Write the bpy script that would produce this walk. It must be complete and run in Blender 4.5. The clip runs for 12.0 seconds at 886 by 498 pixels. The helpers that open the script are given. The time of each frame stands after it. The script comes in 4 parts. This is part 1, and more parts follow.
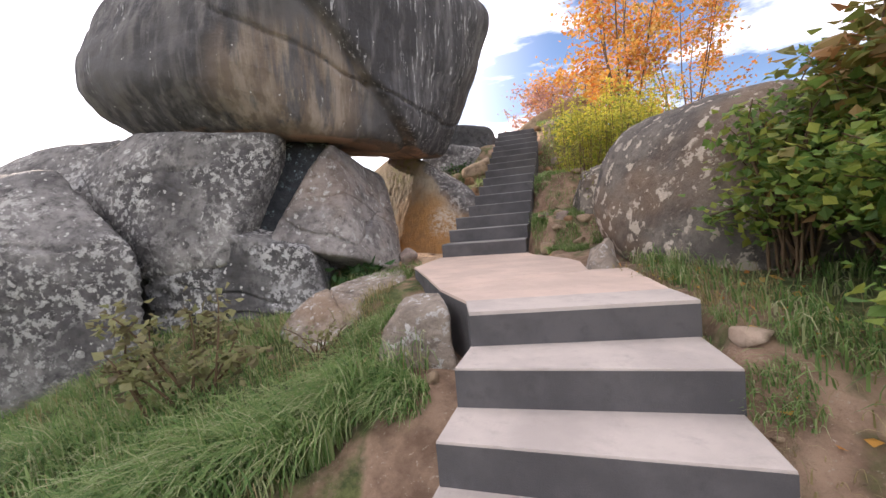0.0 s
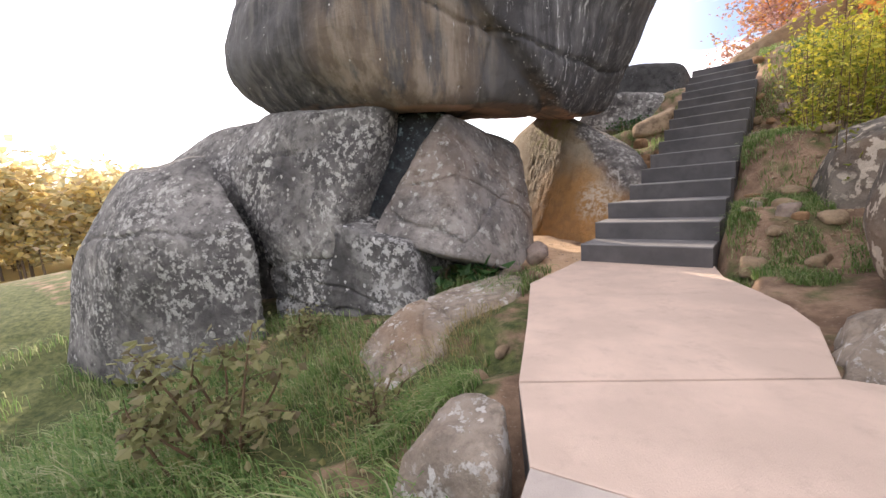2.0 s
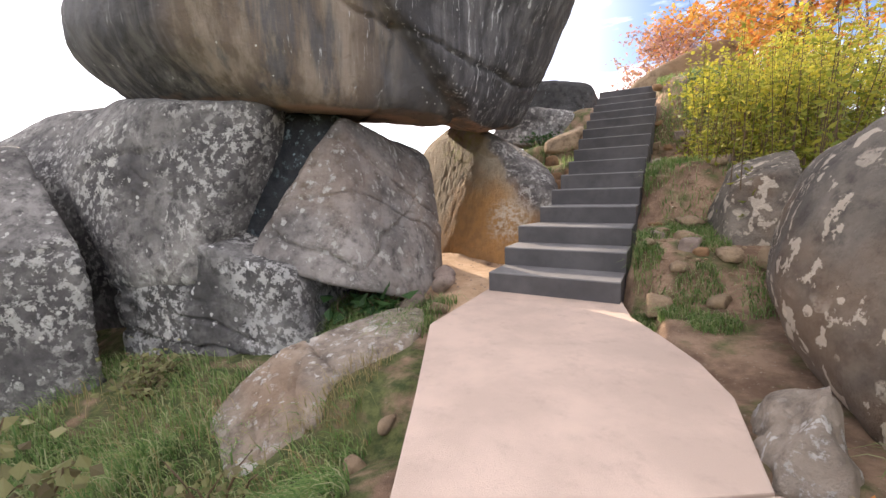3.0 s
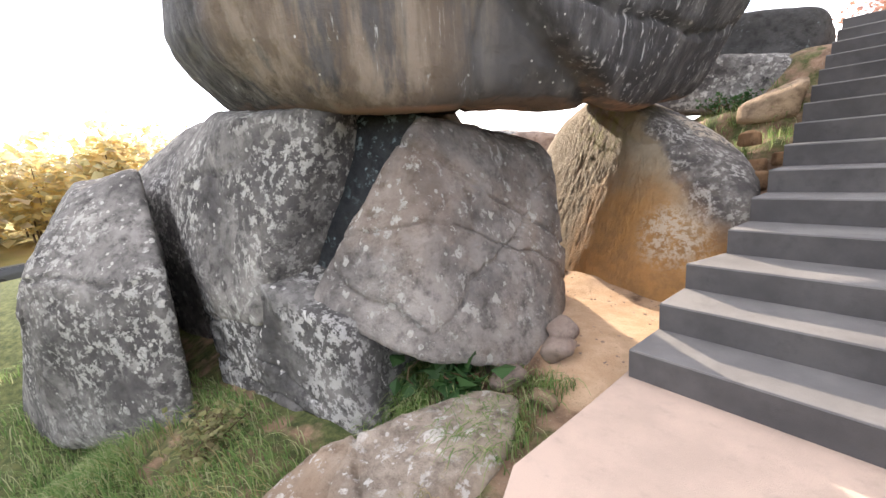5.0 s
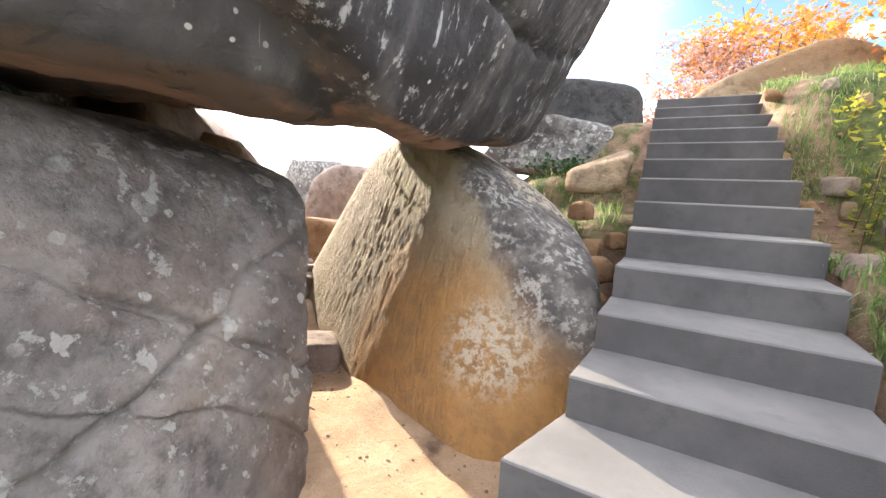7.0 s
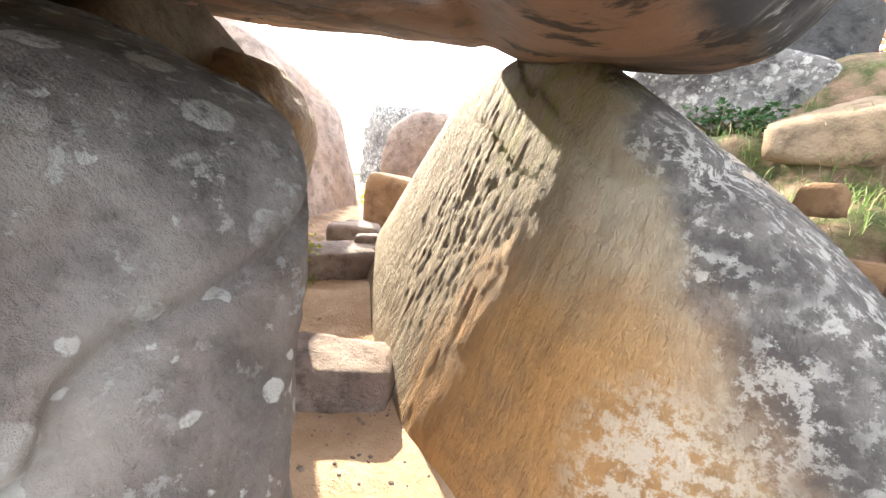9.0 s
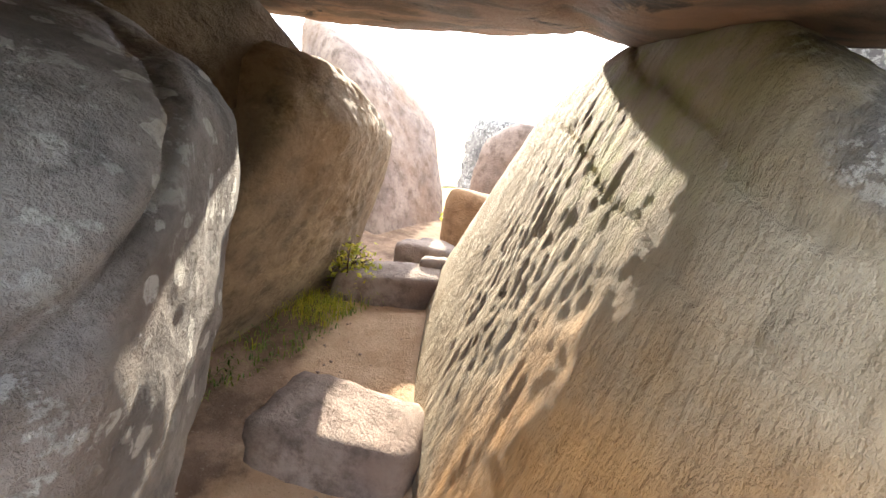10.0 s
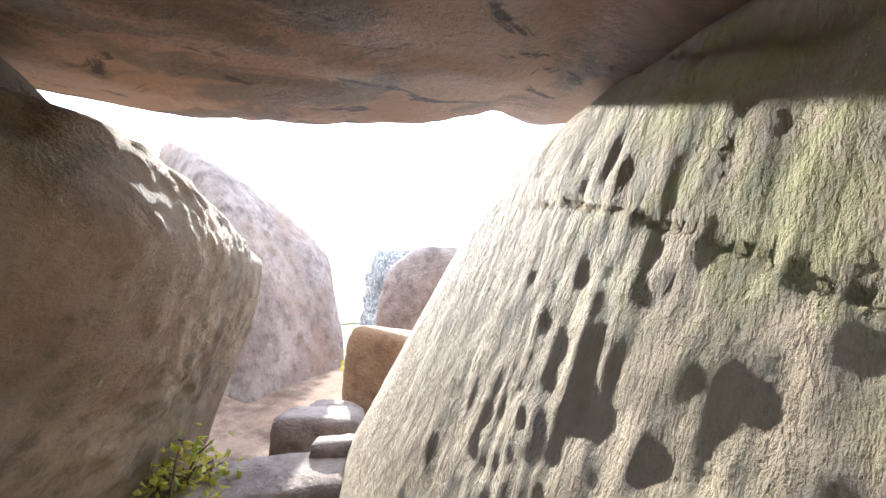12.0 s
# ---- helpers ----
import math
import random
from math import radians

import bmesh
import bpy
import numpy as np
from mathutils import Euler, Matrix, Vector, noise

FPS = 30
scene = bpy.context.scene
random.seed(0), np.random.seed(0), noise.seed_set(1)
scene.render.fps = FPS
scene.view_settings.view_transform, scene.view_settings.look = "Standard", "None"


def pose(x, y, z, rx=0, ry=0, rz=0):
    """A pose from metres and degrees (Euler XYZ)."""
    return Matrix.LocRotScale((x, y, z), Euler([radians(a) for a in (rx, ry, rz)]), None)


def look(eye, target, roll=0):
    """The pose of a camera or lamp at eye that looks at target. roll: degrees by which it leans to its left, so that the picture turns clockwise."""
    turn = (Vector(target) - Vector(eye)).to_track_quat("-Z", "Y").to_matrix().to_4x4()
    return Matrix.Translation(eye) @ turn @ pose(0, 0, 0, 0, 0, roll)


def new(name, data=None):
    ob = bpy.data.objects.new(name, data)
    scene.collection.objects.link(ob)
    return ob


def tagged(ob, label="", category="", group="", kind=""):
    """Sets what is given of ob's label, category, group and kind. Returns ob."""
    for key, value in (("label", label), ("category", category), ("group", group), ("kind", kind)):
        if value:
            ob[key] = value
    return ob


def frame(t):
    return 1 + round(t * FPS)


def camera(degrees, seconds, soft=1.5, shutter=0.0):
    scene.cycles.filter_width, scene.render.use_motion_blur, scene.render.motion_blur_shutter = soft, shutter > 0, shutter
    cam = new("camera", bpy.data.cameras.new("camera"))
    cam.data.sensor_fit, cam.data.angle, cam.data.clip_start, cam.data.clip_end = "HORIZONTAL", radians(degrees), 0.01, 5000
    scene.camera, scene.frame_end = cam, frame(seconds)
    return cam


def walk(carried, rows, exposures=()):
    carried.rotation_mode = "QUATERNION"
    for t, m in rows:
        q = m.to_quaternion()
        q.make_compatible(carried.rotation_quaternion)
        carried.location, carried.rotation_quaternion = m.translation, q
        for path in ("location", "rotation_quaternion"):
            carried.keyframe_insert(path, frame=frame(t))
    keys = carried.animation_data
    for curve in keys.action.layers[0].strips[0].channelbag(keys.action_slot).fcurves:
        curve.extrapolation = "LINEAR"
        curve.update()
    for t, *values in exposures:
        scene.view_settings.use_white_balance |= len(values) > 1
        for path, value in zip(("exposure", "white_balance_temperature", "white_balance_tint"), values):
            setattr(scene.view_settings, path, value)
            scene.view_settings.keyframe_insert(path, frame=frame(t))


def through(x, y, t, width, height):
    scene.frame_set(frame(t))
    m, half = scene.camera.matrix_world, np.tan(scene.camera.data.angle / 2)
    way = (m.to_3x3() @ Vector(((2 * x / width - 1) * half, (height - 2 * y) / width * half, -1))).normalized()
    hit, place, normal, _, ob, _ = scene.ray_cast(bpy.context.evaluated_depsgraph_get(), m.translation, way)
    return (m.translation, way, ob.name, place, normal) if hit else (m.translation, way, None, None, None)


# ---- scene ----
cam = camera(95.1, 12.0)
PATH = [
    (0, (1.217, -0.305, 1.144), (0.93, 1.671, 1.024), -5.0),
    (0.5, (1.317, 0.001, 1.215), (0.795, 1.928, 1.095), -5.4),
    (1, (1.35, 0.419, 1.282), (0.768, 2.324, 1.105), -4.8),
    (1.5, (1.423, 0.763, 1.353), (0.776, 2.642, 1.128), -1.6),
    (2, (1.392, 0.967, 1.514), (0.337, 2.642, 1.229), -4.7),
    (2.5, (1.318, 1.295, 1.585), (0.384, 3.044, 1.319), -4.7),
    (2.7, (1.345, 1.402, 1.609), (0.641, 3.252, 1.319), -2.2),
    (4.3, (1.205, 2.303, 1.972), (0.262, 4.008, 1.522), 0.6),
    (4.5, (1.184, 2.436, 1.991), (0.129, 4.07, 1.525), -0.1),
    (5, (1.101, 2.804, 2.028), (-0.206, 4.258, 1.607), -4.9),
    (5.5, (0.999, 3.354, 2.066), (-0.124, 4.989, 1.814), -3.9),
    (6, (0.956, 3.745, 2.093), (-0.209, 5.364, 1.954), -2.1),
    (6.5, (0.858, 4.19, 2.09), (0.051, 5.984, 1.731), -0.4),
    (7, (0.785, 4.591, 2.087), (0.09, 6.446, 1.815), 2.7),
    (7.5, (0.603, 4.895, 2.1), (-0.417, 6.585, 1.782), -0.9),
    (7.7, (0.533, 4.963, 2.098), (-0.492, 6.644, 1.751), 0.2),
    (9.3, (0.139, 5.871, 2.104), (-0.889, 7.502, 1.571), 6.4),
    (9.5, (0.134, 6.008, 2.111), (-0.962, 7.601, 1.602), 6.6),
    (10, (-0.023, 6.263, 2.106), (-1.414, 7.611, 1.608), 7.1),
    (10.5, (-0.2, 6.487, 2.099), (-1.534, 7.934, 1.745), 7.6),
    (11, (-0.369, 6.66, 2.122), (-1.606, 8.223, 2.286), 6.8),
    (11.5, (-0.538, 6.775, 2.081), (-1.669, 8.406, 2.329), 3.8),
    (12, (-0.725, 6.949, 2.024), (-1.837, 8.602, 2.202), 2.3),
]
walk(cam, [(t, look(eye, target, roll)) for t, eye, target, roll in PATH], [(0, 0.72, 6700, 20), (2.5, 0.8, 6800, 19), (5, 1.25, 6700, 16), (6, 1.5, 6750, 16), (7.5, 1.8, 6500, 11), (9.5, 2.3, 6500, 10), (12, 2.15, 5400, 9)])

# ---- light ----
SUN_AZ, SUN_EL = 50.5, 20.5  # degrees left of +y, and above the horizon
world = bpy.data.worlds.new("sky")
scene.world = world
world.use_nodes = True
wn, wl = world.node_tree.nodes, world.node_tree.links
sky = wn.new("ShaderNodeTexSky")
sky.sky_type, sky.sun_disc = "NISHITA", False
sky.air_density, sky.dust_density, sky.ozone_density = 0.75, 0.2, 2.0
sky.sun_elevation, sky.sun_rotation = radians(SUN_EL), radians(-SUN_AZ)
coord, cloud, ramp, mixer = wn.new("ShaderNodeTexCoord"), wn.new("ShaderNodeTexNoise"), wn.new("ShaderNodeValToRGB"), wn.new("ShaderNodeMix")
stretch = wn.new("ShaderNodeMapping")
stretch.inputs["Scale"].default_value, stretch.inputs["Location"].default_value = (1.0, 1.6, 4.0), (1.5, 3.4, 10.0)
cloud.inputs["Scale"].default_value, cloud.inputs["Detail"].default_value, cloud.inputs["Roughness"].default_value = 1.5, 7, 0.6
ramp.color_ramp.elements[0].position, ramp.color_ramp.elements[1].position = 0.44, 0.67
mixer.data_type = "RGBA"
mixer.inputs["B"].default_value = (20.0, 19.9, 19.8, 1)
wl.new(coord.outputs["Generated"], stretch.inputs["Vector"])
wl.new(stretch.outputs[0], cloud.inputs["Vector"])
wl.new(cloud.outputs[0], ramp.inputs[0])
SUNWARD = (-math.sin(radians(SUN_AZ)) * math.cos(radians(SUN_EL)), math.cos(radians(SUN_AZ)) * math.cos(radians(SUN_EL)), math.sin(radians(SUN_EL)))
toward, veil, most = wn.new("ShaderNodeVectorMath"), wn.new("ShaderNodeMapRange"), wn.new("ShaderNodeMath")
toward.operation, veil.interpolation_type, most.operation = "DOT_PRODUCT", "SMOOTHSTEP", "MAXIMUM"
toward.inputs[1].default_value = SUNWARD
veil.inputs["From Min"].default_value, veil.inputs["From Max"].default_value = 0.55, 0.95
veil.inputs["To Max"].default_value = 0.5
wl.new(coord.outputs["Generated"], toward.inputs[0])
wl.new(toward.outputs["Value"], veil.inputs["Value"])
wl.new(ramp.outputs[0], most.inputs[0])
wl.new(veil.outputs["Result"], most.inputs[1])
wl.new(most.outputs[0], mixer.inputs["Factor"])
wl.new(sky.outputs[0], mixer.inputs["A"])
wl.new(mixer.outputs["Result"], wn["Background"].inputs["Color"])
wn["Background"].inputs["Strength"].default_value = 0.135
sun = new("sun", bpy.data.lights.new("sun", "SUN"))
sun.data.energy, sun.data.angle, sun.data.color = 5.0, radians(0.6), (1.0, 0.88, 0.70)
sun.matrix_world = look(Vector(SUNWARD) * 60, (0, 0, 0))


# ---- materials ----
class Nodes:
    """Short names for building a node material."""

    def __init__(self, name, rough=0.85):
        self.m = bpy.data.materials.new(name)
        self.m.use_nodes = True
        self.t = self.m.node_tree
        self.b = self.t.nodes["Principled BSDF"]
        self.b.inputs["Roughness"].default_value = rough
        self.b.inputs["Specular IOR Level"].default_value = 0.3
        self.c = self.t.nodes.new("ShaderNodeTexCoord").outputs["Object"]

    def put(self, a, socket):
        if hasattr(a, "is_output"):
            self.t.links.new(a, socket)
        else:
            socket.default_value = a

    def scaled(self, scale, at=(0, 0, 0), turn=(0, 0, 0)):
        n = self.t.nodes.new("ShaderNodeMapping")
        n.inputs["Scale"].default_value, n.inputs["Location"].default_value, n.inputs["Rotation"].default_value = scale, at, turn
        self.t.links.new(self.c, n.inputs["Vector"])
        return n.outputs[0]

    def noise(self, scale, detail=5, rough=0.6, vector=None, warp=0.0):
        n = self.t.nodes.new("ShaderNodeTexNoise")
        n.inputs["Scale"].default_value, n.inputs["Detail"].default_value, n.inputs["Roughness"].default_value, n.inputs["Distortion"].default_value = scale, detail, rough, warp
        self.t.links.new(vector or self.c, n.inputs["Vector"])
        return n.outputs[0]

    def cells(self, scale, vector=None, feature="F1"):
        n = self.t.nodes.new("ShaderNodeTexVoronoi")
        n.feature = feature
        n.inputs["Scale"].default_value = scale
        self.t.links.new(vector or self.c, n.inputs["Vector"])
        return n.outputs["Distance"]

    def rounds(self, scale, most, vector):
        """Round crusts of uneven size: 1 inside a disc about each cell's middle."""
        n = self.t.nodes.new("ShaderNodeTexVoronoi")
        n.inputs["Scale"].default_value = scale
        warped = self.t.nodes.new("ShaderNodeVectorMath")
        warped.operation = "ADD"
        wobble = self.t.nodes.new("ShaderNodeTexNoise")
        wobble.inputs["Scale"].default_value = scale * 3
        small = self.t.nodes.new("ShaderNodeVectorMath")
        small.operation = "SCALE"
        small.inputs["Scale"].default_value = 0.25 / scale
        self.t.links.new(vector, wobble.inputs["Vector"])
        self.t.links.new(wobble.outputs["Color"], small.inputs[0])
        self.t.links.new(vector, warped.inputs[0])
        self.t.links.new(small.outputs[0], warped.inputs[1])
        self.t.links.new(warped.outputs[0], n.inputs["Vector"])
        split = self.t.nodes.new("ShaderNodeSeparateColor")
        self.t.links.new(n.outputs["Color"], split.inputs[0])
        radius = self.math("MULTIPLY", self.math("POWER", split.outputs[0], 2.0), most)
        return self.step(self.math("SUBTRACT", n.outputs["Distance"], radius), 0.03, -0.02)

    def step(self, v, lo, hi):
        n = self.t.nodes.new("ShaderNodeMapRange")
        n.interpolation_type = "SMOOTHSTEP"
        self.put(v, n.inputs["Value"])
        n.inputs["From Min"].default_value, n.inputs["From Max"].default_value = min(lo, hi), max(lo, hi)
        if lo > hi:
            n.inputs["To Min"].default_value, n.inputs["To Max"].default_value = 1, 0
        return n.outputs["Result"]

    def math(self, op, a, b=0.0):
        n = self.t.nodes.new("ShaderNodeMath")
        n.operation = op
        self.put(a, n.inputs[0])
        self.put(b, n.inputs[1])
        return n.outputs[0]

    def mix(self, f, a, b):
        n = self.t.nodes.new("ShaderNodeMix")
        n.data_type = "RGBA"
        self.put(f, n.inputs["Factor"])
        self.put(a if hasattr(a, "is_output") else (*a, 1), n.inputs["A"])
        self.put(b if hasattr(b, "is_output") else (*b, 1), n.inputs["B"])
        return n.outputs["Result"]

    def near(self, place, radius, blur):
        """1 within radius of a place in world metres, with a ragged rim."""
        g = self.t.nodes.new("ShaderNodeNewGeometry")
        d = self.t.nodes.new("ShaderNodeVectorMath")
        d.operation = "DISTANCE"
        self.t.links.new(g.outputs["Position"], d.inputs[0])
        d.inputs[1].default_value = place
        ragged = self.math("ADD", d.outputs["Value"], self.math("MULTIPLY", self.math("SUBTRACT", self.noise(2.2, 6), 0.5), radius * 0.9))
        return self.step(ragged, radius + blur, radius - blur)

    def attribute(self, name):
        n = self.t.nodes.new("ShaderNodeAttribute")
        n.attribute_name = name
        return n.outputs["Fac"]

    def tint(self, amount=0.25, island=False):
        if island:
            r = self.t.nodes.new("ShaderNodeNewGeometry").outputs["Random Per Island"]
        else:
            r = self.t.nodes.new("ShaderNodeObjectInfo").outputs["Random"]
        return r

    def done(self, colour, height=None, depth=0.02, strength=0.7):
        self.put(colour if hasattr(colour, "is_output") else (*colour, 1), self.b.inputs["Base Color"])
        if height is not None:
            bump = self.t.nodes.new("ShaderNodeBump")
            bump.inputs["Distance"].default_value, bump.inputs["Strength"].default_value = depth, strength
            self.t.links.new(height, bump.inputs["Height"])
            self.t.links.new(bump.outputs[0], self.b.inputs["Normal"])
        return self.m


def stone(name, dark, pale, lichen=(0.52, 0.51, 0.47), cover=0.62, spots=0.5, rust=0.0, rough=0.88, depth=0.02, spot_scale=9.0):
    """Weathered rock: mottled greys, crusts and round spots of lichen, rusty stains, pitted relief."""
    n = Nodes(name, rough)
    body = n.mix(n.step(n.noise(1.1, 6, 0.65), 0.35, 0.66), dark, pale)
    body = n.mix(n.step(n.noise(7, 7, 0.7), 0.42, 0.72), body, [0.6 * c for c in dark])
    if rust:
        body = n.mix(n.math("MULTIPLY", n.step(n.noise(0.8, 4, 0.6, n.scaled((1, 1, 1), (4, 2, 7))), 0.46, 0.66), rust), body, (0.32, 0.19, 0.10))
    crust = n.math("MULTIPLY", n.step(n.noise(13, 9, 0.72), cover, cover + 0.05), n.step(n.noise(1.3, 3, 0.5, n.scaled((1, 1, 1), (9, 1, 3))), 0.38, 0.6))
    body = n.mix(n.math("MULTIPLY", crust, 0.72), body, lichen)
    blotch = n.noise(spot_scale, 7, 0.55, n.scaled((1, 1, 0.75), (2, 8, 5)))
    where = n.step(n.noise(1.2, 3, 0.5, n.scaled((1, 1, 1), (6, 8, 5))), 0.34, 0.62)
    dots = n.math("MULTIPLY", n.step(n.math("ADD", blotch, n.math("MULTIPLY", where, 0.06)), 0.76 - 0.09 * spots, 0.785 - 0.09 * spots), 1.0)
    body = n.mix(n.math("MULTIPLY", dots, 0.72), body, [min(1, c * 1.08) for c in lichen])
    if spots > 0.3:
        for scale, far in ((5.5, 2), (12, 7)):
            disc = n.rounds(scale, 0.33, n.scaled((1, 1, 1), (far, 3, far)))
            disc = n.math("MULTIPLY", disc, n.step(n.noise(1.7, 4, 0.6, n.scaled((1, 1, 1), (far, 5, 1))), 0.44, 0.58))
            disc = n.math("MULTIPLY", disc, n.step(n.noise(38, 4, 0.7), 0.3, 0.55))
            body = n.mix(n.math("MULTIPLY", disc, 0.75), body, [min(1, c * 1.12) for c in lichen])
    relief = n.math("ADD", n.math("MULTIPLY", n.noise(5, 9, 0.72), 1.0), n.math("MULTIPLY", n.noise(34, 6, 0.7), 0.35))
    relief = n.math("ADD", relief, n.math("MULTIPLY", n.math("ADD", crust, dots), 0.08))
    return n.done(body, relief, depth * 2.5, 0.8)


def balanced_stone():
    """The big boulder: near-black weathering crust, pale mineral runs, a tan fresh face, a brown underside."""
    n = Nodes("dark streaked boulder stone", 0.75)
    runs = n.noise(1.0, 6, 0.65, n.scaled((5.5, 5.5, 0.45)))
    fine = n.noise(1.0, 7, 0.7, n.scaled((22, 22, 1.2)))
    body = n.mix(n.step(runs, 0.4, 0.62), (0.042, 0.04, 0.04), (0.125, 0.117, 0.108))
    body = n.mix(n.step(n.noise(0.7, 5, 0.6), 0.45, 0.65), body, (0.095, 0.09, 0.088))
    tan = n.math("MAXIMUM", n.near((-0.9, 4.4, 2.85), 0.75, 0.3), n.near((-1.4, 4.2, 2.95), 0.6, 0.3))
    fresh = n.mix(n.step(runs, 0.44, 0.62), (0.16, 0.122, 0.09), (0.27, 0.22, 0.17))
    tan = n.math("MULTIPLY", tan, n.step(n.noise(1.0, 6, 0.65, n.scaled((3.2, 3.2, 0.4), (5, 1, 0))), 0.36, 0.5))
    body = n.mix(n.math("MULTIPLY", tan, 0.92), body, fresh)
    dot = n.t.nodes.new("ShaderNodeVectorMath")
    dot.operation = "DOT_PRODUCT"
    n.t.links.new(n.t.nodes.new("ShaderNodeNewGeometry").outputs["Position"], dot.inputs[0])
    dot.inputs[1].default_value = (.73, .27, .62)
    beyond = n.step(n.math("ADD", dot.outputs["Value"], n.math("MULTIPLY", n.noise(2.1, 5), 0.2)), 3.08, 3.2)
    body = n.mix(n.math("MULTIPLY", beyond, 0.9), body, n.mix(n.step(runs, 0.45, 0.65), (0.045, 0.043, 0.045), (0.115, 0.11, 0.11)))
    white = n.math("MULTIPLY", n.step(n.math("ADD", fine, n.math("MULTIPLY", beyond, 0.035)), 0.60, 0.67), n.step(n.math("ADD", n.noise(1.5, 4, 0.6, n.scaled((1, 1, 0.5), (3, 3, 1))), n.math("MULTIPLY", beyond, 0.06)), 0.48, 0.6))
    body = n.mix(n.math("MULTIPLY", white, 0.8), body, (0.5, 0.5, 0.49))
    specks = n.math("MULTIPLY", n.step(n.cells(9), 0.10, 0.07), n.step(n.noise(2, 3), 0.52, 0.6))
    body = n.mix(specks, body, (0.55, 0.54, 0.5))
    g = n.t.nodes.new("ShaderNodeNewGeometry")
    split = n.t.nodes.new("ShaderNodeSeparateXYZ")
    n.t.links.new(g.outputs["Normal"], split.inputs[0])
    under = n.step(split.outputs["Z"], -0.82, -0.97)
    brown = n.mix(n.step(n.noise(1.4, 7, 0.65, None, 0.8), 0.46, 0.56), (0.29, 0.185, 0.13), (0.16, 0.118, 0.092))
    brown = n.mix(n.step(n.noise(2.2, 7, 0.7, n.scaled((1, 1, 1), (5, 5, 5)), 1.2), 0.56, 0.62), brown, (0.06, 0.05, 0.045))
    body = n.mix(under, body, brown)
    relief = n.math("ADD", n.noise(4, 9, 0.7), n.math("MULTIPLY", n.noise(30, 6, 0.7), 0.3))
    return n.done(body, relief, 0.045, 0.8)


def slab_stone():
    """Tan slab with rippled relief, dark cap, a foot tinted orange for light bounced off the sand, and a crust of pale
    lichen.
    """
    n = Nodes("tan rippled slab stone", 0.85)
    body = n.mix(n.step(n.noise(1.6, 6, 0.65), 0.36, 0.64), (0.30, 0.235, 0.155), (0.44, 0.37, 0.27))
    ripple = n.noise(1.0, 7, 0.68, n.scaled((16, 14, 3.5), (0, 0, 0), (0.25, -0.3, 0.0)))
    body = n.mix(n.math("MULTIPLY", n.step(ripple, 0.5, 0.68), 0.45), body, (0.20, 0.155, 0.11))
    place = n.t.nodes.new("ShaderNodeVectorMath")
    place.operation = "DOT_PRODUCT"
    n.t.links.new(n.t.nodes.new("ShaderNodeNewGeometry").outputs["Position"], place.inputs[0])
    place.inputs[1].default_value = (1, 0, 0.6)
    grey = n.step(n.math("ADD", place.outputs["Value"], n.math("MULTIPLY", n.math("SUBTRACT", n.noise(2.4, 6, 0.65), 0.5), 0.5)), 1.2, 1.32)
    cold = n.mix(n.step(n.noise(5, 8, 0.7), 0.4, 0.7), (0.11, 0.10, 0.095), (0.25, 0.23, 0.21))
    cold = n.mix(n.step(n.noise(14, 8, 0.72), 0.60, 0.66), cold, (0.5, 0.47, 0.43))
    crust = n.math("MULTIPLY", n.step(n.noise(17, 8, 0.75, n.scaled((1, 1, 1), (3, 1, 2))), 0.5, 0.56), n.step(n.noise(2.3, 4, 0.6, n.scaled((1, 1, 1), (1, 7, 2))), 0.46, 0.6))
    cold = n.mix(n.math("MULTIPLY", crust, 0.8), cold, (0.56, 0.54, 0.50))
    body = n.mix(grey, body, cold)
    # orange tint low on the slab imitates bounce from the sunlit sand
    foot = n.math("MAXIMUM", n.near((-0.2, 6.85, 0.95), 0.78, 0.28), n.near((0.4, 6.6, 0.8), 0.58, 0.22))
    body = n.mix(n.math("MULTIPLY", foot, 0.85), body, n.mix(n.step(n.noise(6, 7, 0.7), 0.4, 0.65), (0.50, 0.26, 0.085), (0.36, 0.19, 0.07)))
    patch = n.math("MULTIPLY", n.near((0.27, 6.78, 1.22), 0.27, 0.14), n.step(n.noise(17, 9, 0.8), 0.46, 0.54))
    patch2 = n.math("MULTIPLY", n.near((0.35, 8.0, 2.2), 0.4, 0.1), n.step(n.noise(12, 9, 0.75), 0.46, 0.52))
    body = n.mix(n.math("MULTIPLY", n.math("MAXIMUM", patch, patch2), 0.92), body, (0.64, 0.55, 0.43))
    moss = n.math("MULTIPLY", n.near((-0.6, 7.6, 2.35), 0.45, 0.2), n.step(n.noise(8, 6), 0.42, 0.62))
    body = n.mix(n.math("MULTIPLY", moss, 0.6), body, (0.33, 0.33, 0.12))
    relief = n.math("ADD", ripple, n.math("MULTIPLY", n.noise(26, 7, 0.7), 0.3))
    return n.done(body, relief, 0.06, 1.0)


def concrete(name, pale, dark, stain=0.5):
    n = Nodes(name, 0.85)
    body = n.mix(n.step(n.noise(2.2, 6, 0.6), 0.35, 0.68), dark, pale)
    body = n.mix(n.math("MULTIPLY", n.step(n.noise(9, 8, 0.7), 0.5, 0.75), stain), body, [0.75 * c for c in dark])
    body = n.mix(n.math("MULTIPLY", n.step(n.noise(160, 3, 0.7), 0.55, 0.75), 0.22), body, [0.55 * c for c in dark])
    return n.done(body, n.math("ADD", n.noise(150, 3, 0.7), n.math("MULTIPLY", n.noise(12, 6), 0.6)), 0.004, 0.6)


